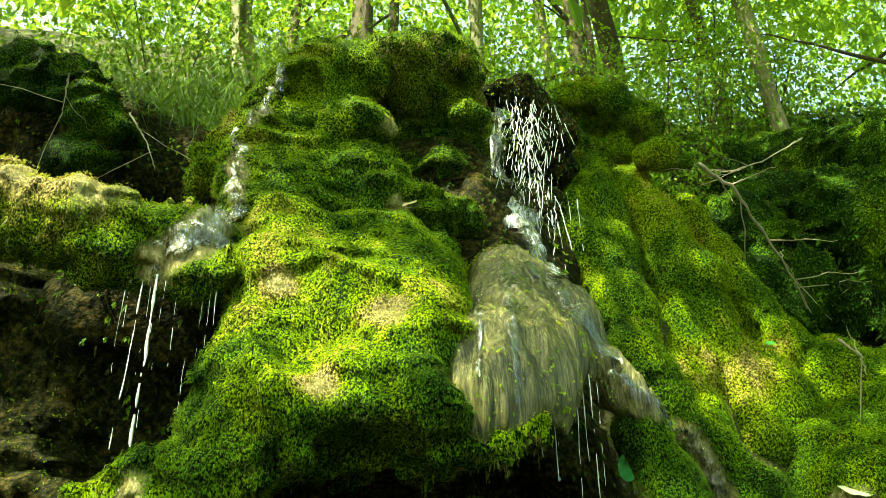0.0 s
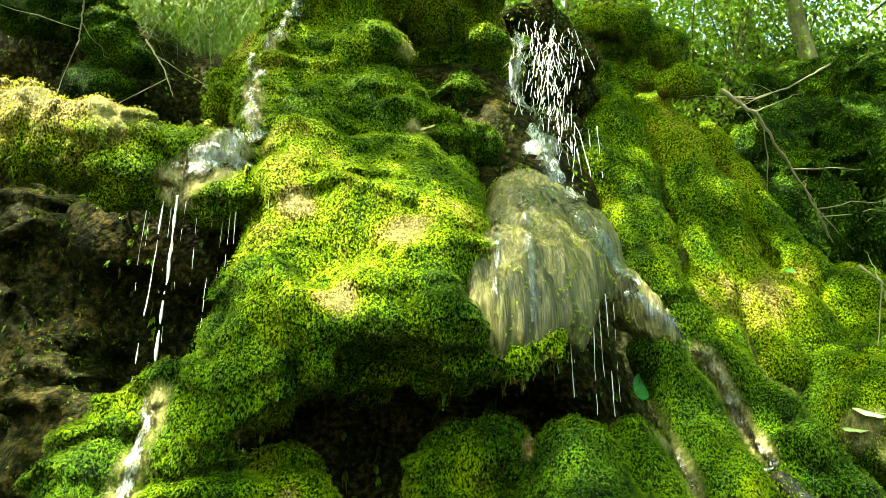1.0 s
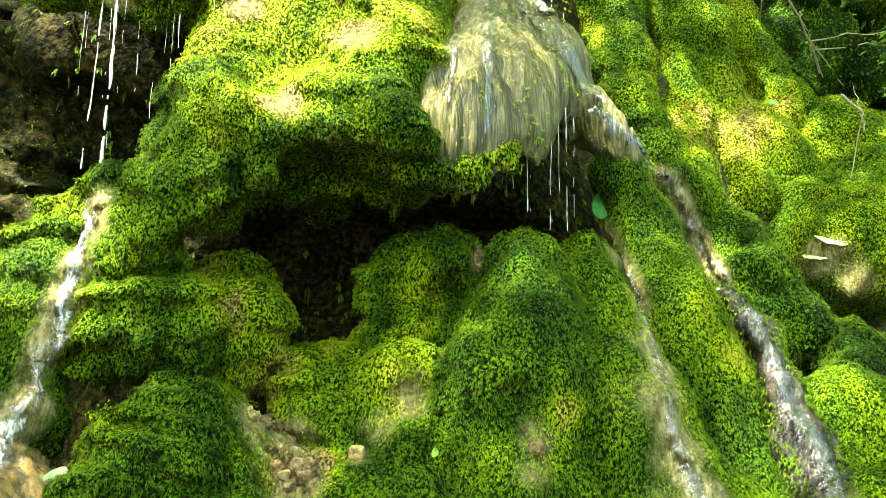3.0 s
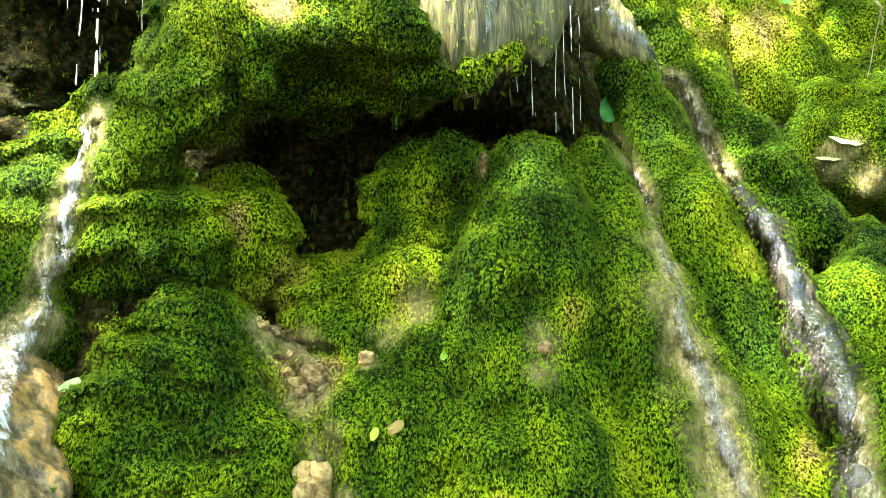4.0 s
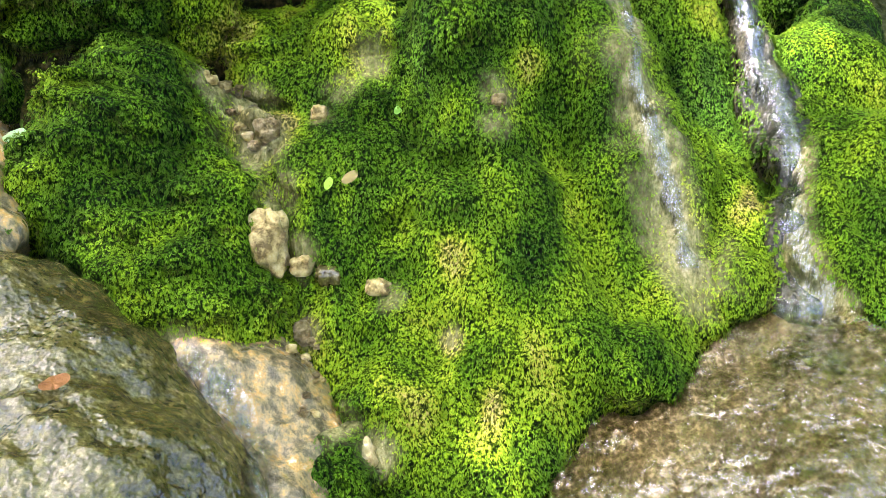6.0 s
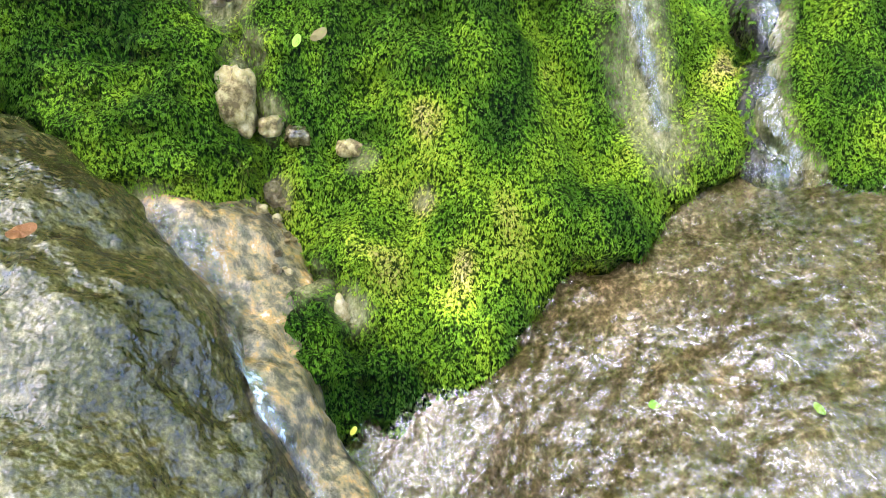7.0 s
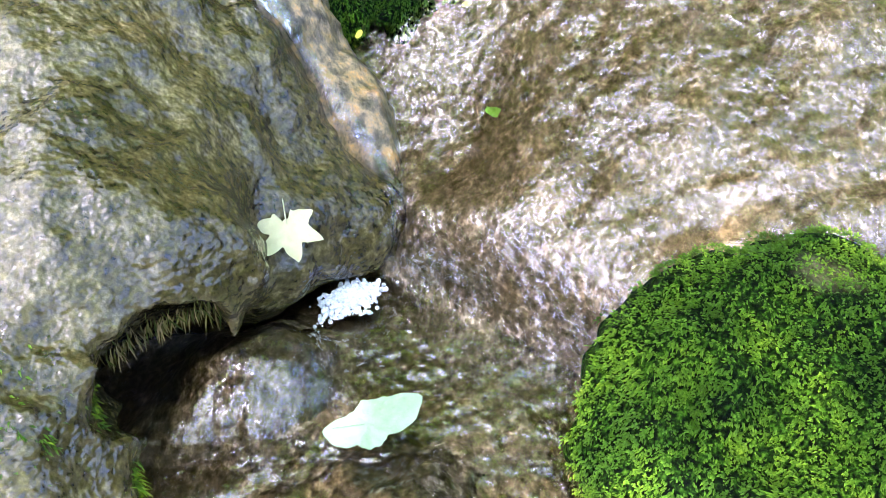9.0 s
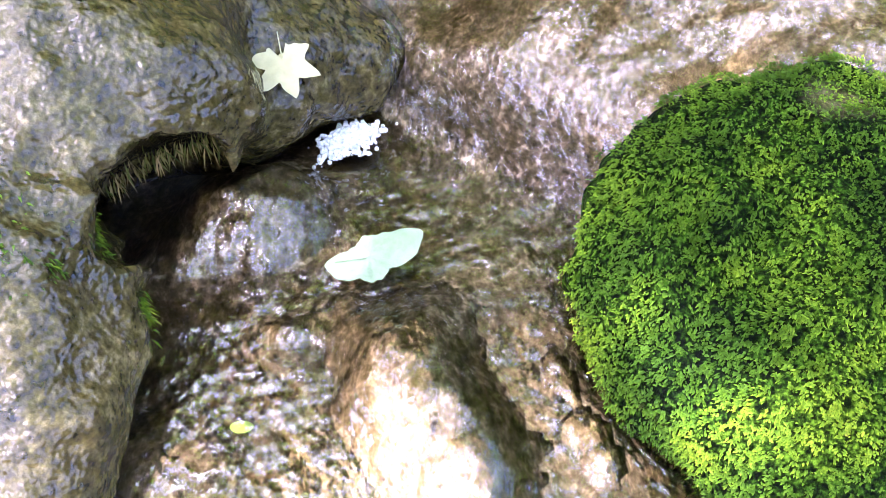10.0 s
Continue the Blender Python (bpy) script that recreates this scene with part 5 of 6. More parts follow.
def strand(parent, x, y, z, fall, r, seed, drift=(0, 0), gap=0.35, sides=6):
    """One thread of falling water, beaded and broken lower down."""
    n = int(fall / 0.011)
    u = np.arange(n) / n
    q = np.stack([np.full(n, seed * 3.7), u * fall * 1.0, np.full(n, 0.5)], 1)
    bead = vnoise(q, 26, 91) * 0.7 + vnoise(q, 60, 92) * 0.5
    slow = vnoise(q, 13, 94)
    rad = r * np.clip(0.55 + 0.3 * (1 - u) + bead * 0.9 + slow * (0.5 + 0.9 * u) - gap * u, 0.0, 1.5)
    sway = (0.005 * vnoise(q, 6, 93) + 0.003 * vnoise(q, 17, 95)) * np.minimum(1, 3 * u)
    ang = np.arange(sides) * 2 * np.pi / sides
    v = np.stack([x + drift[0] * u[:, None] + sway[:, None] + rad[:, None] * np.cos(ang), y + drift[1] * u[:, None] + rad[:, None] * np.sin(ang) * 0.7,
                  np.broadcast_to((z - fall * u)[:, None], (n, sides))], -1)
    solid = rad > r * 0.28
    i = (np.arange(n - 1)[:, None] * sides + np.arange(sides)).ravel()
    j = (np.arange(n - 1)[:, None] * sides + (np.arange(sides) + 1) % sides).ravel()
    quads = np.stack([i, j, j + sides, i + sides], 1)
    quads = quads[np.repeat(solid[:-1] & solid[1:], sides)]
    if len(quads) > 6:
        part_of(parent, "water_thread", v.reshape(-1, 3), quads, drop_mat)


left_fall = thing("dripping_fall", (-0.95, 2.4, 1.9), "threads of water dripping from a mossy ledge", "falling water")
rr = random.Random(3)
strand(left_fall, -0.985, 2.43, 2.66, 0.78, 0.0042, 1, (0.0, -0.02), 0.25, 8)
strand(left_fall, -0.98, 2.425, 2.66, 0.6, 0.0026, 3, (0.012, -0.02), 0.5, 6)
strand(left_fall, -1.03, 2.43, 2.64, 0.7, 0.0022, 2, (-0.02, -0.02))
for k in range(13):
    strand(left_fall, -1.09 + 0.035 * k + rr.uniform(-0.012, 0.012), 2.44 + rr.uniform(-0.03, 0.05), 2.63 + rr.uniform(-0.03, 0.01), rr.uniform(0.35, 0.75), rr.uniform(0.0008, 0.0015), 5 + k, (0, -0.01), 1.25, 5)

top_fall = thing("upper_fall", (0.45, 3.75, 3.3), "broken white fall over a dark mossy edge", "falling water")
for k in range(200):
    x = rr.gauss(0.46, 0.1)
    strand(top_fall, x, 3.72 + rr.uniform(-0.08, 0.08), 4.3 - 0.6 * abs(x - 0.4) - 0.75 * rr.random() ** 1.5, rr.uniform(0.08, 0.4), rr.uniform(0.0012, 0.003), 40 + k, (rr.uniform(-0.09, 0.05), -0.06), 0.75, 6)

drip_fall = thing("cave_drips", (0.4, 2.5, 1.85), "thin drips from the lip of a tufa curtain", "falling water")
for k, x in enumerate((0.27, 0.3, 0.345, 0.36, 0.42, 0.45, 0.47, 0.5)):
    strand(drip_fall, x, 2.54 + rr.uniform(-0.02, 0.04), 2.22 + 0.1 * (x > 0.4), rr.uniform(0.22, 0.42), rr.uniform(0.0012, 0.0022), 80 + k, (0, 0), 0.45, 5)


# ---- leaves, stones and dead wood lying about ----
def flat_leaf(name, where, normal, turn, size, mat_tone, label, lobes=(), curl=0.12, tall=1.0, afloat=False, torn=0.0):
    """A leaf blade, plain oval or with pointed lobes, on its stalk."""
    n = 72
    a = np.linspace(-np.pi, np.pi, n, endpoint=False)
    if lobes:
        r = 0.54 + sum(0.85 * reach * np.clip(1 - np.abs(a - at) / 0.5, 0, 1) ** 1.05 for at, reach in lobes) + 0.03 * np.sin(a * 14)
        r = r * np.where(np.abs(a) > 2.75, 0.45, 1)
    else:
        r = 1.0 / np.sqrt((np.cos(a) / 1.0) ** 2 + (np.sin(a) / 0.55) ** 2) * (1 + 0.12 * np.cos(a))
        r = r * (1 + torn * (0.3 * np.sin(2 * a + 0.6) + 0.35 * np.cos(4 * a) + 0.12 * np.sin(9 * a) + 0.08 * np.sin(17 * a)))
    rings = [0.0, 0.5, 1.0]
    pts = [(0, 0, 0)]
    for s in rings[1:]:
        for ai, ri in zip(a, r):
            x, y = s * ri * math.cos(ai) * tall, s * ri * math.sin(ai)
            pts.append((x, y, curl * (x * x * 0.6 - y * y) * 0.8 + 0.03 * math.sin(5 * ai) * s))
    v = np.array(pts) * size
    tri = np.array([(0, 1 + i, 1 + (i + 1) % n) for i in range(n)])
    quad = np.array([(1 + i, 1 + n + i, 1 + n + (i + 1) % n, 1 + (i + 1) % n) for i in range(n)])
    rot = Vector(normal).to_track_quat("Z", "Y").to_matrix().to_4x4() @ Matrix.Rotation(radians(turn), 4, "Z")
    m = np.array(rot)[:3, :3]
    place = np.array(where) if afloat else settle(np.array([where]), 0.012)[0]
    ob = thing(name, place, label, "leaf", "fallen leaves")
    tone_mat = leaf_colour(mat_tone)
    part_of(ob, "blade", v @ m.T + place, [tri, quad], tone_mat)
    st = np.linspace(0, 1, 7)[:, None] * np.array([-0.7, 0.1, 0.1]) * size + np.array([-0.1 * size, 0, 0.004])
    tube_part(ob, "stalk", st @ m.T + place, 0.0012, 0.0009, tone_mat)
    return ob


LEAF_COLOURS = {}


def leaf_colour(rgb):
    if rgb not in LEAF_COLOURS:
        m, nt, p = material("fallen_leaf")
        n = noise_node(nt, 60.0, 4.0)
        c = mix_color(nt, n, tuple(0.72 * v for v in rgb), tuple(min(1, 1.2 * v) for v in rgb))
        nt.links.new(c, p.inputs["Base Color"])
        p.inputs["Roughness"].default_value = 0.5
        p.inputs["Specular IOR Level"].default_value = 0.2
        bump(nt, noise_node(nt, 90.0, 3.0), 0.4, 0.004, p)
        LEAF_COLOURS[rgb] = m
    return LEAF_COLOURS[rgb]


def tube(points, r0, r1, sides=6, rough=0.0):
    points = np.asarray(points, float)
    n = len(points)
    flow = unit(np.gradient(points, axis=0))
    a = unit(np.cross(flow, np.where(np.abs(flow[:, 2:]) > 0.9, [[1, 0, 0]], [[0, 0, 1]])))
    b = np.cross(flow, a)
    rad = np.linspace(r0, r1, n)
    ang = np.arange(sides) * 2 * np.pi / sides
    v = points[:, None] + rad[:, None, None] * (np.cos(ang)[None, :, None] * a[:, None] + np.sin(ang)[None, :, None] * b[:, None])
    v = v.reshape(-1, 3)
    if rough:
        v = v + (v - np.repeat(points, sides, 0)) * (rough * vnoise(v, 3 / max(r0, 0.01) * 0.2, 7))[:, None]
    i = (np.arange(n - 1)[:, None] * sides + np.arange(sides)).ravel()
    j = (np.arange(n - 1)[:, None] * sides + (np.arange(sides) + 1) % sides).ravel()
    quads = np.stack([i, j, j + sides, i + sides], 1)
    cap = np.array([np.arange((n - 1) * sides, n * sides)])
    return v, [quads, cap]


def tube_part(parent, name, points, r0, r1, mat, sides=6, rough=0.0, label=""):
    v, f = tube(points, r0, r1, sides, rough)
    return part_of(parent, name, v, f, mat, label)


def stone(name, where, size, mat, label, seed, category="stone", tone=0.5, rough=1.0):
    """A rough, pitted lump of rock with broken corners."""
    bm = bmesh.new()
    bmesh.ops.create_icosphere(bm, subdivisions=4 if max(size) > 0.05 else 3, radius=1)
    v = np.array([q.co[:] for q in bm.verts])
    f = np.array([[l.index for l in p.verts] for p in bm.faces])
    bm.free()
    drawn = settle(np.array([where]), size[1] * 0.35)[0]
    where = np.array(where) + np.clip(drawn - where, -0.04, 0.04)
    v = np.sign(v) * np.abs(v) ** 0.75
    pits = np.minimum(vnoise(v + seed, 4.5, seed + 3) + 0.25, 0) * 0.35 + np.minimum(vnoise(v, 10, seed + 4) + 0.2, 0) * 0.2
    v = v * (1 + rough * (0.3 * vnoise(v + seed, 1.4, seed) + 0.18 * vnoise(v + seed, 3.2, seed + 1) + pits))[:, None]
    return single(name, v * size + where, f, mat, label, category, "stones", tone=np.full(len(v), tone))


def froth(where, wide, deep, count, label):
    """A raft of foam: many bubbles of different sizes heaped on the water."""
    rng = np.random.default_rng(15)
    bm = bmesh.new()
    bmesh.ops.create_icosphere(bm, subdivisions=1, radius=1)
    ball = np.array([q.co[:] for q in bm.verts])
    tri = np.array([[l.index for l in p.verts] for p in bm.faces])
    bm.free()
    u = rng.normal(0, 0.42, (count, 2))
    u = u[np.hypot(*u.T) < 1 + 0.3 * np.sin(5 * np.arctan2(u[:, 1], u[:, 0]))]
    r = rng.uniform(0.0025, 0.0075, len(u)) * (1.2 - 0.5 * np.hypot(*u.T))
    c = np.stack([u[:, 0] * wide, u[:, 1] * deep + 0.35 * u[:, 0] * wide, 0.35 * r + 0.009 * np.clip(1 - np.hypot(*u.T), 0, 1)], 1) + where
    v = (c[:, None] + ball[None] * r[:, None, None]).reshape(-1, 3)
    f = (tri[None] + (np.arange(len(c)) * len(ball))[:, None, None]).reshape(-1, 3)
    return single("foam_patch", v, f, foam_mat, label, "foam")


foam_mat, _nt, _p = material("white_foam")
_nt.links.new(ramp(_nt, noise_node(_nt, 120.0, 3.0), [(0.35, (0.42, 0.45, 0.47)), (0.6, (0.78, 0.8, 0.81))]), _p.inputs["Base Color"])
_p.inputs["Roughness"].default_value = 0.35

MAPLE = ((0.0, 0.64), (-0.95, 0.6), (0.95, 0.6), (-1.95, 0.4), (1.95, 0.4))
flat_leaf("fallen_leaf", (-0.193, 3.058, 3.226), (-0.2, -0.6, 0.75), 10, 0.05, (0.5, 0.42, 0.2), "dry tan leaf lying on bright moss")
flat_leaf("fallen_leaf", (0.643, 2.831, 2.058), (-0.1, -0.9, 0.4), 80, 0.062, (0.02, 0.16, 0.03), "glossy dark green leaf against the rock")
flat_leaf("fallen_leaf", (1.689, 3.332, 2.017), (0.1, -0.5, 0.85), 150, 0.07, (0.45, 0.6, 0.28), "pale green leaf on bare soil")
flat_leaf("fallen_leaf", (1.578, 3.325, 1.964), (0, -0.4, 0.9), 10, 0.062, (0.42, 0.55, 0.26), "pale green leaf on bare soil")
flat_leaf("maple_leaf", (-0.045, 1.05, 0.215), (0.15, -0.55, 0.8), -84, 0.058, (0.46, 0.45, 0.24), "pale yellow five-lobed maple leaf stuck on wet rock", MAPLE)
flat_leaf("maple_leaf", (0.106, 0.74, 0.092), (-0.05, -0.25, 0.95), 28, 0.066, (0.2, 0.29, 0.17), "pale green torn maple leaf at the pool's edge", (), 0.25, 1.0, True, 0.3)
flat_leaf("fallen_leaf", (-0.06, 0.5, 0.06), (0, 0, 1), 0, 0.016, (0.3, 0.5, 0.04), "small yellow-green leaf on the water")
flat_leaf("fallen_leaf", (-0.473, 1.401, 0.821), (0.2, -0.5, 0.8), 20, 0.026, (0.18, 0.07, 0.015), "brown leaf on wet rock")
flat_leaf("fallen_leaf", (0.057, 1.572, 0.311), (0, -0.6, 0.8), 60, 0.011, (0.7, 0.6, 0.05), "tiny yellow leaf on dark moss")
flat_leaf("fallen_leaf", (0.301, 1.343, 0.296), (0, -0.3, 0.9), -20, 0.022, (0.13, 0.3, 0.02), "small green leaf in running water")
flat_leaf("fallen_leaf", (0.651, 1.413, 0.457), (0, -0.3, 0.9), 40, 0.018, (0.2, 0.4, 0.03), "small green leaf in running water")
flat_leaf("fallen_leaf", (0.908, 1.305, 0.507), (0, -0.3, 0.9), 100, 0.015, (0.25, 0.42, 0.03), "small green leaf in running water")
flat_leaf("fallen_leaf", (0.282, 1.591, 0.374), (0, -0.4, 0.9), 30, 0.012, (0.6, 0.55, 0.08), "tiny yellow leaf at the water's edge")
flat_leaf("fallen_leaf", (-0.85, 2.024, 1.201), (0.1, -0.8, 0.6), 30, 0.028, (0.35, 0.5, 0.25), "pale green leaf on a mossy bank")
flat_leaf("fallen_leaf", (-0.086, 2.027, 1.075), (0.1, -0.8, 0.6), 70, 0.018, (0.3, 0.45, 0.05), "small yellow-green leaf on moss")
flat_leaf("fallen_leaf", (-0.037, 2.051, 1.095), (0.1, -0.8, 0.6), 40, 0.024, (0.22, 0.17, 0.06), "brown leaf caught in the moss")
flat_leaf("fallen_leaf", (0.085, 2.198, 1.268), (0.1, -0.8, 0.6), 60, 0.018, (0.2, 0.4, 0.06), "green leaf caught in the moss")
flat_leaf("fallen_leaf", (1.744, 4.015, 2.894), (0.1, -0.7, 0.7), 20, 0.035, (0.05, 0.22, 0.03), "green leaf on a mossy slope")
brown_stone = rock_material("brown_crumbling_tufa", [(0.25, (0.05, 0.035, 0.012)), (0.5, (0.17, 0.12, 0.05)), (0.9, (0.42, 0.33, 0.18))], 0.5, None, 50.0, 0.0, 0.04)
stone("tufa_block", (-0.257, 1.983, 0.941), (0.058, 0.045, 0.082), pale_stone, "pale porous block of tufa on the moss", 5)
stone("pebble", (-0.15, 1.976, 0.893), (0.028, 0.025, 0.026), pale_stone, "small pale pebble in a gully", 6)
stone("pebble", (-0.079, 1.957, 0.879), (0.03, 0.018, 0.026), boulder_mat, "small grey-blue pebble in a gully", 7)
stone("pebble", (-0.133, 2.193, 1.249), (0.022, 0.02, 0.02), pale_stone, "pale stone showing through the moss", 8)
stone("pebble", (0.024, 1.719, 0.526), (0.03, 0.02, 0.035), pale_stone, "pale stone at the edge of the moss", 9)
stone("pebble", (0.038, 1.943, 0.846), (0.03, 0.02, 0.02), pale_stone, "pale stone showing through the moss", 10)
stone("stone", (-0.271, 2.161, 1.215), (0.03, 0.02, 0.035), brown_stone, "brown crumbling tufa between mossy mounds", 11)
stone("stone", (-0.134, 1.918, 0.744), (0.022, 0.02, 0.03), brown_stone, "brown gravelly tufa in a gully", 12)
stone("stone", (0.331, 2.089, 1.284), (0.02, 0.012, 0.016), brown_stone, "bare tufa knob in the moss", 13)
stone("stone", (0.2, 2.467, 1.803), (0.016, 0.02, 0.035), brown_stone, "pale pinkish rock rim at the cave mouth", 14)
for k in range(34):
    rk = random.Random(300 + k)
    u = rk.random()
    a, b, c = (-0.426, 2.276, 1.344), (-0.351, 2.277, 1.256), (-0.256, 2.158, 1.143)
    q = [(1 - u) ** 2 * a[i] + 2 * u * (1 - u) * b[i] + u * u * c[i] + rk.uniform(-0.035, 0.035) for i in range(3)]
    d = rk.uniform(0.006, 0.019)
    stone("tufa_chip", q, (d, d * 0.8, d * rk.uniform(0.6, 1.1)), brown_stone if k % 3 else pale_stone, "small broken piece of tufa in a gully", 320 + k)
for k in range(16):
    rk = random.Random(400 + k)
    a, b = (-0.093, 1.708, 0.599), (-0.134, 1.908, 0.719)
    u = rk.random()
    d = rk.uniform(0.005, 0.014)
    stone("tufa_chip", [a[i] * u + b[i] * (1 - u) + rk.uniform(-0.03, 0.03) for i in range(3)], (d, d * 0.8, d * 0.8), brown_stone if k % 2 else pale_stone, "small broken piece of tufa in a gully", 420 + k)
fringe = thing("root_fringe", (-0.324, 0.995, -0.01), "brown roots hanging from the edge of a dark hollow", "roots", "", "stuff")
rf = np.random.default_rng(66)
ends = [(-0.235, 0.72, 0.27), (-0.2, 0.79, 0.26), (-0.15, 0.83, 0.25), (-0.11, 0.87, 0.23)]
u = rf.uniform(0, 2.999, 150)
q = np.array([np.array(ends[int(a)]) * (1 - a % 1) + np.array(ends[int(a) + 1]) * (a % 1) for a in u])
v, f = blades(q + rf.normal(0, 0.006, q.shape), rf.normal(0, 0.3, q.shape) + (0.1, -0.25, -1), rf.normal(0, 0.4, q.shape) + (0, -1, 0.3), rf.uniform(0.012, 0.04, 150), 0.0028, 0.1)
part_of(fringe, "roots", v, f, root_mat, "", False, "stuff", tone=np.repeat(rf.uniform(0.5, 1.0, 150), 4))
froth((0.055, 1.04, 0.05), 0.07, 0.055, 560, "white foam floating in the corner of the pool")


def branch(name, pts, r, label, twigs, seed):
    """A bare branch with its side twigs."""
    rng = np.random.default_rng(seed)
    pts = np.array(pts)
    u = np.linspace(0, 1, 24)
    line = np.stack([np.interp(u, np.linspace(0, 1, len(pts)), pts[:, i]) for i in range(3)], 1) + rng.normal(0, 0.3 * r, (24, 3))
    ob = thing(name, line[-1], label, "branch")
    tube_part(ob, "stem", line, r, r * 0.3, twig_mat, 7, 0.4)
    for k in range(twigs):
        s = line[rng.integers(5, 22)]
        out = unit((line[-1] - line[0])[None])[0] * rng.uniform(0.2, 0.6) + rng.normal(0, 0.35, 3)
        w = np.linspace(0, 1, 7)[:, None]
        tube_part(ob, "twig", s + w * out * 0.75 + rng.normal(0, 0.012, (7, 3)) * w, r * 0.4, r * 0.12, twig_mat, 5)
    return ob


branch("dead_branch", [(1.543, 4.111, 4.042), (1.779, 4.209, 3.915), (2.006, 4.442, 3.734), (2.163, 4.568, 3.552), (2.338, 4.704, 3.281)], 0.012, "grey dead branch leaning on the bank", 11, 4)
branch("dead_branch", [(2.329, 4.322, 4.344), (2.001, 4.236, 4.128), (1.747, 4.169, 4.012), (1.56, 4.123, 4.009)], 0.006, "thin grey dead branch lying over a hollow", 5, 5)
branch("dead_twig", [(-1.965, 3.303, 4.178), (-1.992, 3.365, 4.073), (-2.021, 3.42, 3.969)], 0.006, "pale bare twig hanging from the bank", 3, 6)
branch("dead_twig", [(-1.636, 3.367, 3.962), (-1.497, 3.312, 3.754), (-1.398, 3.234, 3.544)], 0.006, "thin dry stalk on the bank", 2, 7)
branch("dead_twig", [(1.881, 3.592, 2.757), (1.962, 3.577, 2.666), (1.976, 3.592, 2.588)], 0.008, "pale dead twig on the moss", 2, 8)

# a leafy twig that hangs into view from the tree overhead
twig = thing("overhanging_twig", (0.34, 2.23, 3.7), "leafy twig with bright yellow-green leaves hanging from above", "twig")
tube_part(twig, "stem", [(0.5, 2.0, 4.6), (0.44, 2.1, 4.2), (0.36, 2.2, 3.85), (0.34, 2.23, 3.72)], 0.004, 0.002, bark_pale)
v, f = blades(np.array([(0.33, 2.23, 3.8), (0.36, 2.22, 3.78), (0.4, 2.15, 4.0), (0.38, 2.2, 4.02)]), np.array([(-0.5, 0, -0.8), (0.5, 0.1, -0.8), (0.6, 0, -0.4), (-0.6, 0, -0.4)]), np.array([(0, -0.8, 0.6)] * 4), 0.13, 0.085, 0.1)
part_of(twig, "leaves", v, f, tree_leaf, "", False, "", tone=np.full(16, 0.95))



# ---- forest ----
def spread_leaves(centres, per, spread, size, rng, droop=0.5):
    """Leaves in loose clumps round the given centres."""
    c = np.repeat(centres, per, 0)
    p = c + rng.normal(0, 1, c.shape) * spread
    way = unit(p - c) + rng.normal(0, 0.5, c.shape) + (0, 0, -droop)
    up = rng.normal(0, 0.35, c.shape) + (0, 0, 1)
    s = size * (0.6 + 0.8 * rng.random(len(p)))
    return p, way, up, s


SUN = np.array(SUN_DIR)


def shaded(p, spots, pad=0.12):
    """True where a leaf would not stand in one of the clear lines from a sunlit spot to the sun."""
    keep = np.ones(len(p), bool)
    for x, y, z, r in spots:
        d = p - (x, y, z)
        off = np.linalg.norm(d - (d @ SUN)[:, None] * SUN, axis=1)
        keep &= off > r * (1 + 0.5 * vnoise(p, 1.3, 5)) + pad
    return keep


def tree(name, foot, height, r, lean, mat, label, crown, clumps, per, leaf, seed, tone=0.55, limbs=7, low=0.35, spots=()):
    """A trunk that tapers, limbs, and a crown of leaf clumps with gaps between them."""
    rng = np.random.default_rng(seed)
    foot = np.array([foot[0], foot[1], float(ground_height(np.array(foot[0]), np.array(foot[1]))) - 0.15])
    base = thing(name, foot, label, "tree", "forest trees")
    u = np.linspace(0, 1, 18)
    bow = np.stack([0.12 * np.sin(u * 3 + seed), 0.1 * np.sin(u * 2.4 + seed * 2), 0 * u], 1) * u[:, None] * height * 0.12
    line = foot + u[:, None] * np.array([lean[0], lean[1], height]) + bow
    tube_part(base, "trunk", line, r, r * 0.35, mat, 12, 0.5)
    ends = []
    for k in range(limbs):
        s = low + (0.97 - low) * (k + 0.5) / limbs
        start = line[int(s * 17)]
        a = rng.uniform(0, 2 * np.pi)
        reach = height * rng.uniform(0.14, 0.3) * (1.15 - 0.5 * s)
        out = np.array([np.cos(a), np.sin(a), rng.uniform(0.15, 0.7)]) * reach
        w = np.linspace(0, 1, 9)[:, None]
        limb = start + w * out + w * w * np.array([0, 0, -0.12 * reach]) + rng.normal(0, 0.02, (9, 3)) * w
        tube_part(base, "limb", limb, r * 0.32 * (1.1 - s * 0.5), r * 0.06, mat, 6)
        ends += [limb[5], limb[7], limb[8]]
    ends = np.array(ends)
    pick = ends[rng.integers(0, len(ends), clumps)] + rng.normal(0, 1, (clumps, 3)) * crown
    p, way, up, s = spread_leaves(pick, per, 0.22 + 0.12 * leaf / 0.1, leaf, rng)
    if len(spots):
        k = shaded(p, spots)
        p, way, up, s = p[k], way[k], up[k], s[k]
    v, f = blades(p, way, up, s, s * 0.7, 0.2)
    part_of(base, "crown", v, f, tree_leaf, "bright green leaves with gaps between", False, "stuff", tone=np.repeat(np.clip(tone + 0.2 * vnoise(p, 0.7, seed), 0, 1), 4))
    return base



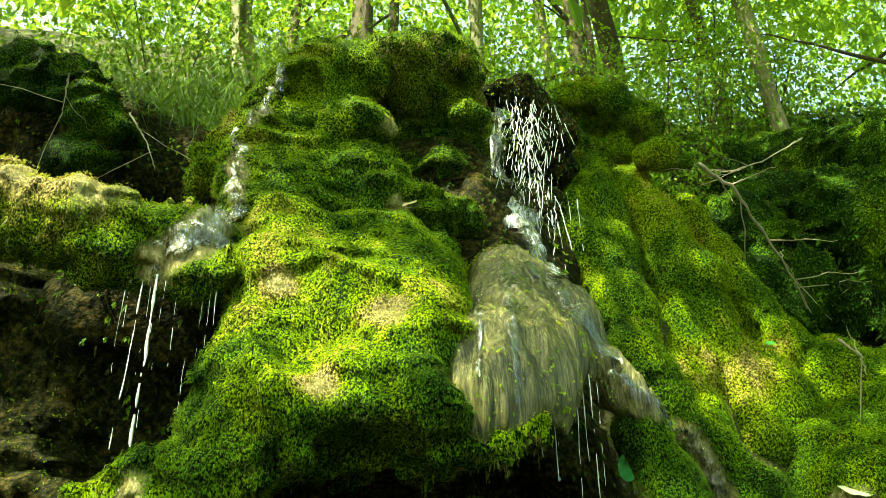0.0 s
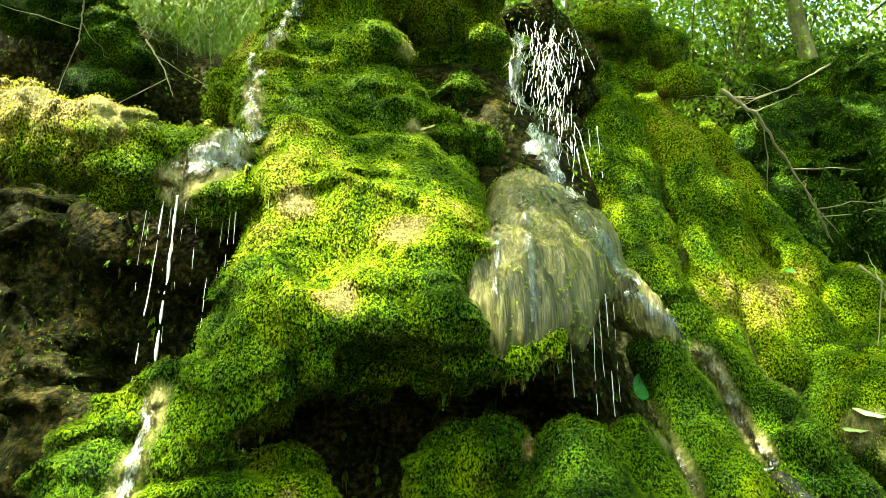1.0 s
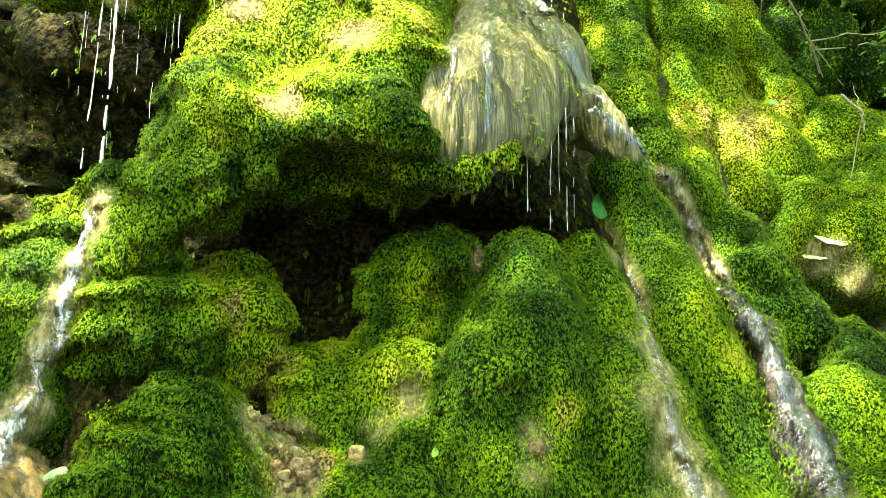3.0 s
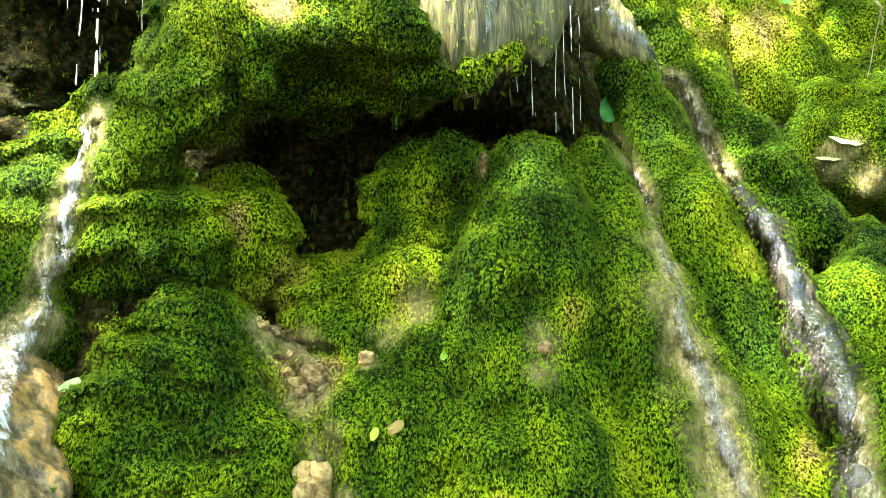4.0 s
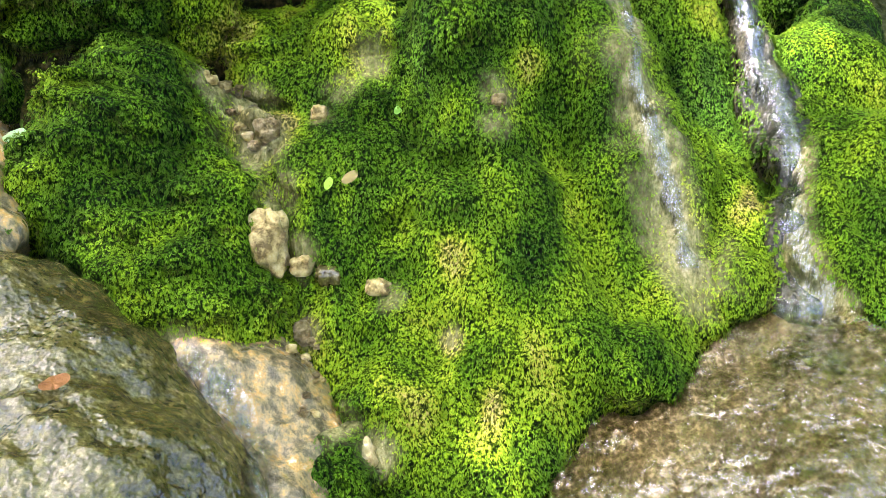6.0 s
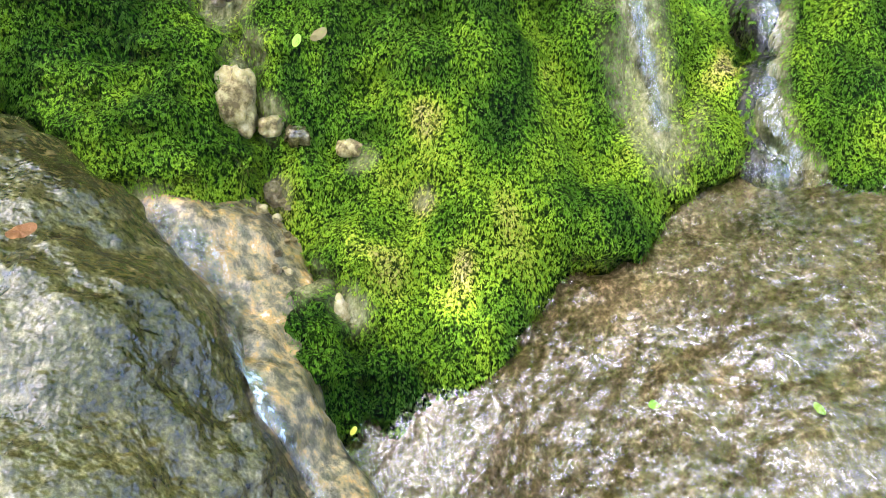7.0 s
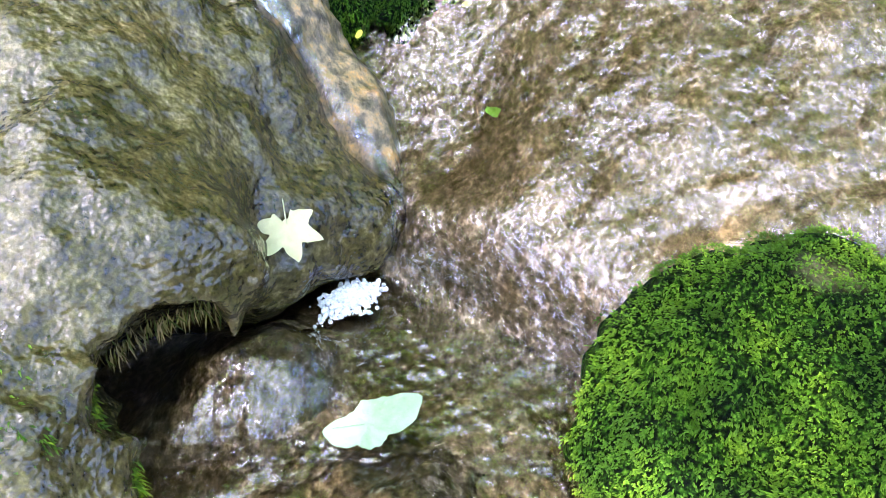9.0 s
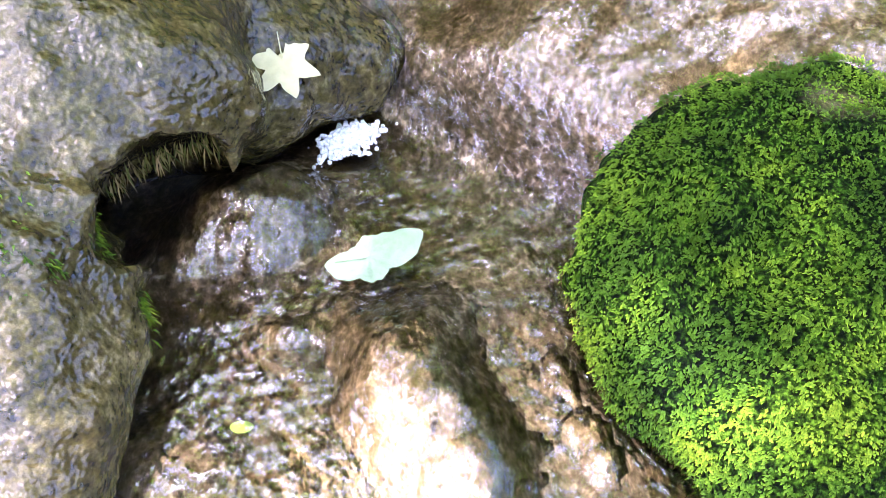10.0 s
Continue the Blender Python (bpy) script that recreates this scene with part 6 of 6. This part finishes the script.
# shade trees are added to block the sun; SPOTS stay clear of leaves
SPOTS = [(-0.35, 2.4, 2.5, 0.26), (-1.5, 2.4, 3.0, 0.22), (-0.3, 3.3, 3.9, 0.1), (1.5, 3.8, 2.6, -0.06), (0.75, 1.2, 0.44, -0.15), (0.67, 0.46, 0.28, 0.03), (0.17, 0.46, 0.1, 0.04), (0.92, 2.4, 1.4, 0.05), (-0.1, 3.5, 4.3, 0.18), (-0.9, 2.2, 1.8, 0.08)]
tree("shade_tree", (-5.2, -2.2), 11.5, 0.2, (1.2, 1.4), bark_dark, "unseen broadleaf tree added to dapple the sun on the falls", 1.0, 150, 55, 0.13, 11, 0.5, 12, 0.55, SPOTS)
tree("shade_tree", (2.6, 9.2), 11.5, 0.16, (-2.2, -3.6), bark_dark, "tree added to cast shade on the right bank", 0.9, 120, 50, 0.13, 12, 0.5, 10, 0.6, SPOTS)
tree("forest_tree", (-1.9, 6.2), 9.0, 0.13, (-0.9, 0.3), bark_pale, "leaning tree with a mossy trunk", 0.7, 90, 80, 0.058, 21, 0.65, 10, 0.12)
tree("forest_tree", (-1.8, 7.2), 9.0, 0.06, (0.3, 0.3), bark_dark, "thin dark tree behind the falls", 0.7, 90, 80, 0.058, 31, 0.7, 10, 0.12)
tree("forest_tree", (-0.78, 5.8), 11.0, 0.12, (0.1, 0.5), bark_dark, "straight dark-barked tree above the falls", 0.7, 90, 80, 0.058, 22, 0.65, 10, 0.15)
tree("forest_tree", (-0.6, 7.0), 10.0, 0.07, (0.0, 0.5), bark_dark, "thin dark tree above the falls", 0.7, 90, 80, 0.058, 32, 0.75, 10, 0.12)
tree("forest_tree", (0.4, 6.7), 11.0, 0.09, (0.0, 0.4), bark_pale, "straight slender pale-barked tree", 0.7, 90, 80, 0.058, 23, 0.75, 10, 0.12)
tree("forest_tree", (1.58, 7.15), 11.0, 0.1, (-0.2, 0.5), bark_dark, "dark trunk among bright leaves", 0.7, 110, 75, 0.058, 24, 0.75, 10, 0.1)
tree("forest_tree", (1.84, 7.7), 10.0, 0.05, (-0.1, 0.5), bark_dark, "thin dark trunk among bright leaves", 0.7, 110, 75, 0.058, 34, 0.8, 10, 0.1)
tree("forest_tree", (1.7, 9.6), 11.0, 0.09, (-0.4, 0.5), bark_pale, "pale trunk deep in the wood", 0.8, 110, 70, 0.07, 35, 0.8, 10, 0.1)
tree("forest_tree", (3.7, 7.2), 11.0, 0.09, (-0.6, 0.6), bark_pale, "slim pale trunk on the slope", 0.7, 90, 80, 0.058, 25, 0.7, 10, 0.12)
tree("forest_tree", (3.55, 8.0), 9.0, 0.06, (-1.0, 0.3), bark_dark, "thin leaning trunk on the slope", 0.7, 110, 75, 0.058, 36, 0.75, 10, 0.1)
tree("forest_tree", (3.9, 9.0), 10.0, 0.06, (-0.5, 0.3), bark_dark, "thin trunk on the slope", 0.7, 110, 70, 0.065, 37, 0.8, 10, 0.1)
tree("forest_tree", (5.4, 6.8), 9.0, 0.1, (-1.8, -0.3), bark_dark, "tree leaning out over the bank", 0.8, 120, 75, 0.058, 38, 0.45, 10, 0.1)


def shrub(foot, height, spread, n, leaf, tone, seed, label):
    """Thin stems with a loose cloud of leaves."""
    rng = np.random.default_rng(seed)
    foot = np.array([foot[0], foot[1], float(ground_height(np.array(foot[0]), np.array(foot[1])))])
    ob = thing("shrub", foot, label, "shrub", "undergrowth")
    tips = []
    for k in range(5):
        out = np.array([rng.normal(0, spread * 0.6), rng.normal(0, spread * 0.6), height * rng.uniform(0.7, 1.0)])
        w = np.linspace(0, 1, 8)[:, None]
        line = foot + w * out * (1, 1, 1) + w * w * rng.normal(0, 0.15, 3)
        tube_part(ob, "stem", line, 0.014, 0.004, bark_dark, 5)
        tips += list(line[3:])
    tips = np.array(tips)
    c = tips[rng.integers(0, len(tips), n // 12)] + rng.normal(0, 1, (n // 12, 3)) * spread * 0.45
    p, way, up, s = spread_leaves(c, 12, 0.14, leaf, rng)
    v, f = blades(p, way, up, s, s * 0.62, 0.2)
    part_of(ob, "leaves", v, f, herb_leaf, "", False, "stuff", tone=np.repeat(np.clip(tone + 0.2 * vnoise(p, 1.5, seed), 0, 1), 4))


rs = random.Random(12)
for k in range(9):
    shrub((-3.4 + 0.45 * k + rs.uniform(-0.15, 0.15), 5.3 + rs.uniform(-0.2, 0.8)), rs.uniform(0.9, 1.5), 0.5, 1900, 0.045, 0.3, 60 + k, "leafy green shrub on the slope behind the falls")
for k in range(8):
    shrub((0.6 + 0.42 * k + rs.uniform(-0.15, 0.15), 6.6 + rs.uniform(-0.2, 1.2)), rs.uniform(1.0, 1.8), 0.55, 1800, 0.05, 0.7, 80 + k, "sunlit leafy shrub between the trunks")
# the low leaf tone stands in for shade on this bank
for k in range(7):
    shrub((3.6 + 0.4 * k, 5.2 + 0.25 * k + rs.uniform(-0.3, 0.5)), rs.uniform(0.9, 1.6), 0.5, 1900, 0.05, 0.15, 95 + k, "leafy shrub on the bank, its shade put into a dark tone")


def cover(name, zone, n, height, leaf, wide, tone, label, seed, droop=0.3, upright=0.8):
    """Low herbs or grass over a stretch of the slope: many small leaves on short stalks."""
    rng = np.random.default_rng(seed)
    x, y = rng.uniform(zone[0], zone[1], n), rng.uniform(zone[2], zone[3], n)
    keep = vnoise(np.stack([x, y, 0 * x], 1), 1.6, seed) > -0.35
    x, y = x[keep], y[keep]
    p = np.stack([x, y, ground_height(x, y)], 1)
    bank = (x < -1.3) & (y < 4.95)
    p[:, 2] = np.where(bank, 4.2 + np.sqrt(np.maximum(0.42 ** 2 - (y - 4.5) ** 2, 0)), p[:, 2])
    p[:, 2] += height * rng.random(len(p)) ** 1.5
    way = rng.normal(0, 0.6, p.shape) + (0, -0.2, upright)
    s = leaf * rng.uniform(0.6, 1.4, len(p))
    v, f = blades(p, way, rng.normal(0, 0.4, p.shape) + (0, -0.5, 0.8), s, s * wide, droop)
    tagged(new(name, mesh_of(name, v, f, herb_leaf, False, tone=np.repeat(np.clip(tone + 0.25 * vnoise(p, 1.2, seed), 0, 1), 4))), label, name.replace("_", " "), "", "stuff")


# low tones of grass, nettles and ivy carry the shade of the banks
cover("grass", (-2.4, -1.2, 4.1, 5.9), 2600, 0.35, 0.3, 0.03, 0.05, "long grass hanging over the bank, darkened in tone for shade", 51, 0.8, 0.5)
cover("nettles", (-4.2, -0.9, 4.6, 9.0), 30000, 1.0, 0.055, 0.36, 0.12, "leafy green herbs on the bank", 52)
cover("ivy", (1.7, 6.0, 4.3, 8.0), 12000, 0.22, 0.06, 0.85, 0.12, "low leaves covering the slope, darkened in tone for its shade", 53, 0.2, 0.3)
cover("ferns", (-1.2, 4.0, 5.4, 9.0), 9000, 0.4, 0.1, 0.4, 0.6, "low green herbs on the forest floor", 54)

# leaves added out of view, all round and overhead, to block and shape light
rng = np.random.default_rng(78)
ang = rng.uniform(0, 2 * np.pi, 1500)
rad = rng.uniform(9, 15, 1500)
ring = np.stack([rad * np.cos(ang), 1.5 + rad * np.sin(ang), np.zeros(1500)], 1)
ring[:, 2] = ground_height(ring[:, 0], ring[:, 1]) + rng.uniform(0, 12, 1500)
ring = ring[(ring[:, 1] < 5) | (np.abs(ring[:, 0]) > 8)]
roof = np.stack([rng.uniform(-13, 13, 950), rng.uniform(-12, 12, 950), rng.uniform(11, 14, 950)], 1)
roof = roof[(np.hypot(roof[:, 0] + 6.2, (roof[:, 1] - 5.0) * 0.6) > 3.3) & (vnoise(roof * (1, 1, 0), 0.35, 4) > -0.45)]
# three leaf clusters added only to stop sun on the banks and cone
bank_blocker = np.array([0.7, 3.4, 8.2]) + rng.normal(0, 1, (30, 3)) * (0.7, 0.8, 0.2)
lower = np.array([-3.8, -1.1, 9.0]) + rng.normal(0, 1, (14, 3)) * 0.3
side = np.array([-3.5, 3.9, 8.0]) + rng.normal(0, 1, (28, 3)) * (0.9, 1.0, 0.3)
p, way, up, s = spread_leaves(np.concatenate([ring, roof, bank_blocker, lower, side]), 26, 0.6, 0.3, rng)
k = shaded(p, SPOTS, 0.24)
p, way, up, s = p[k], way[k], up[k], s[k]
v, f = blades(p, way, up, s, s * 0.75, 0.2)
tagged(new("blocking_woods", mesh_of("blocking_woods", v, f, tree_leaf, False, tone=np.repeat(np.clip(0.4 + 0.25 * vnoise(p, 0.4, 9), 0, 1), 4))), "green leaves added all round and overhead to block and shape the light", "woods", "", "stuff")

rng = np.random.default_rng(77)
centre = np.stack([rng.uniform(-14, 16, 1400), rng.uniform(10, 20, 1400), np.zeros(1400)], 1)
centre[:, 2] = ground_height(centre[:, 0], centre[:, 1]) + 11 * rng.random(1400) ** 1.2
p, way, up, s = spread_leaves(centre, 52, 0.6, 0.13, rng)
v, f = blades(p, way, up, s, s * 0.75, 0.2)
tagged(new("far_woods", mesh_of("far_woods", v, f, tree_leaf, False, tone=np.repeat(np.clip(0.55 + 0.25 * vnoise(p, 0.4, 9), 0, 1), 4))), "sunlit green leaves of the wood beyond", "woods", "", "stuff")
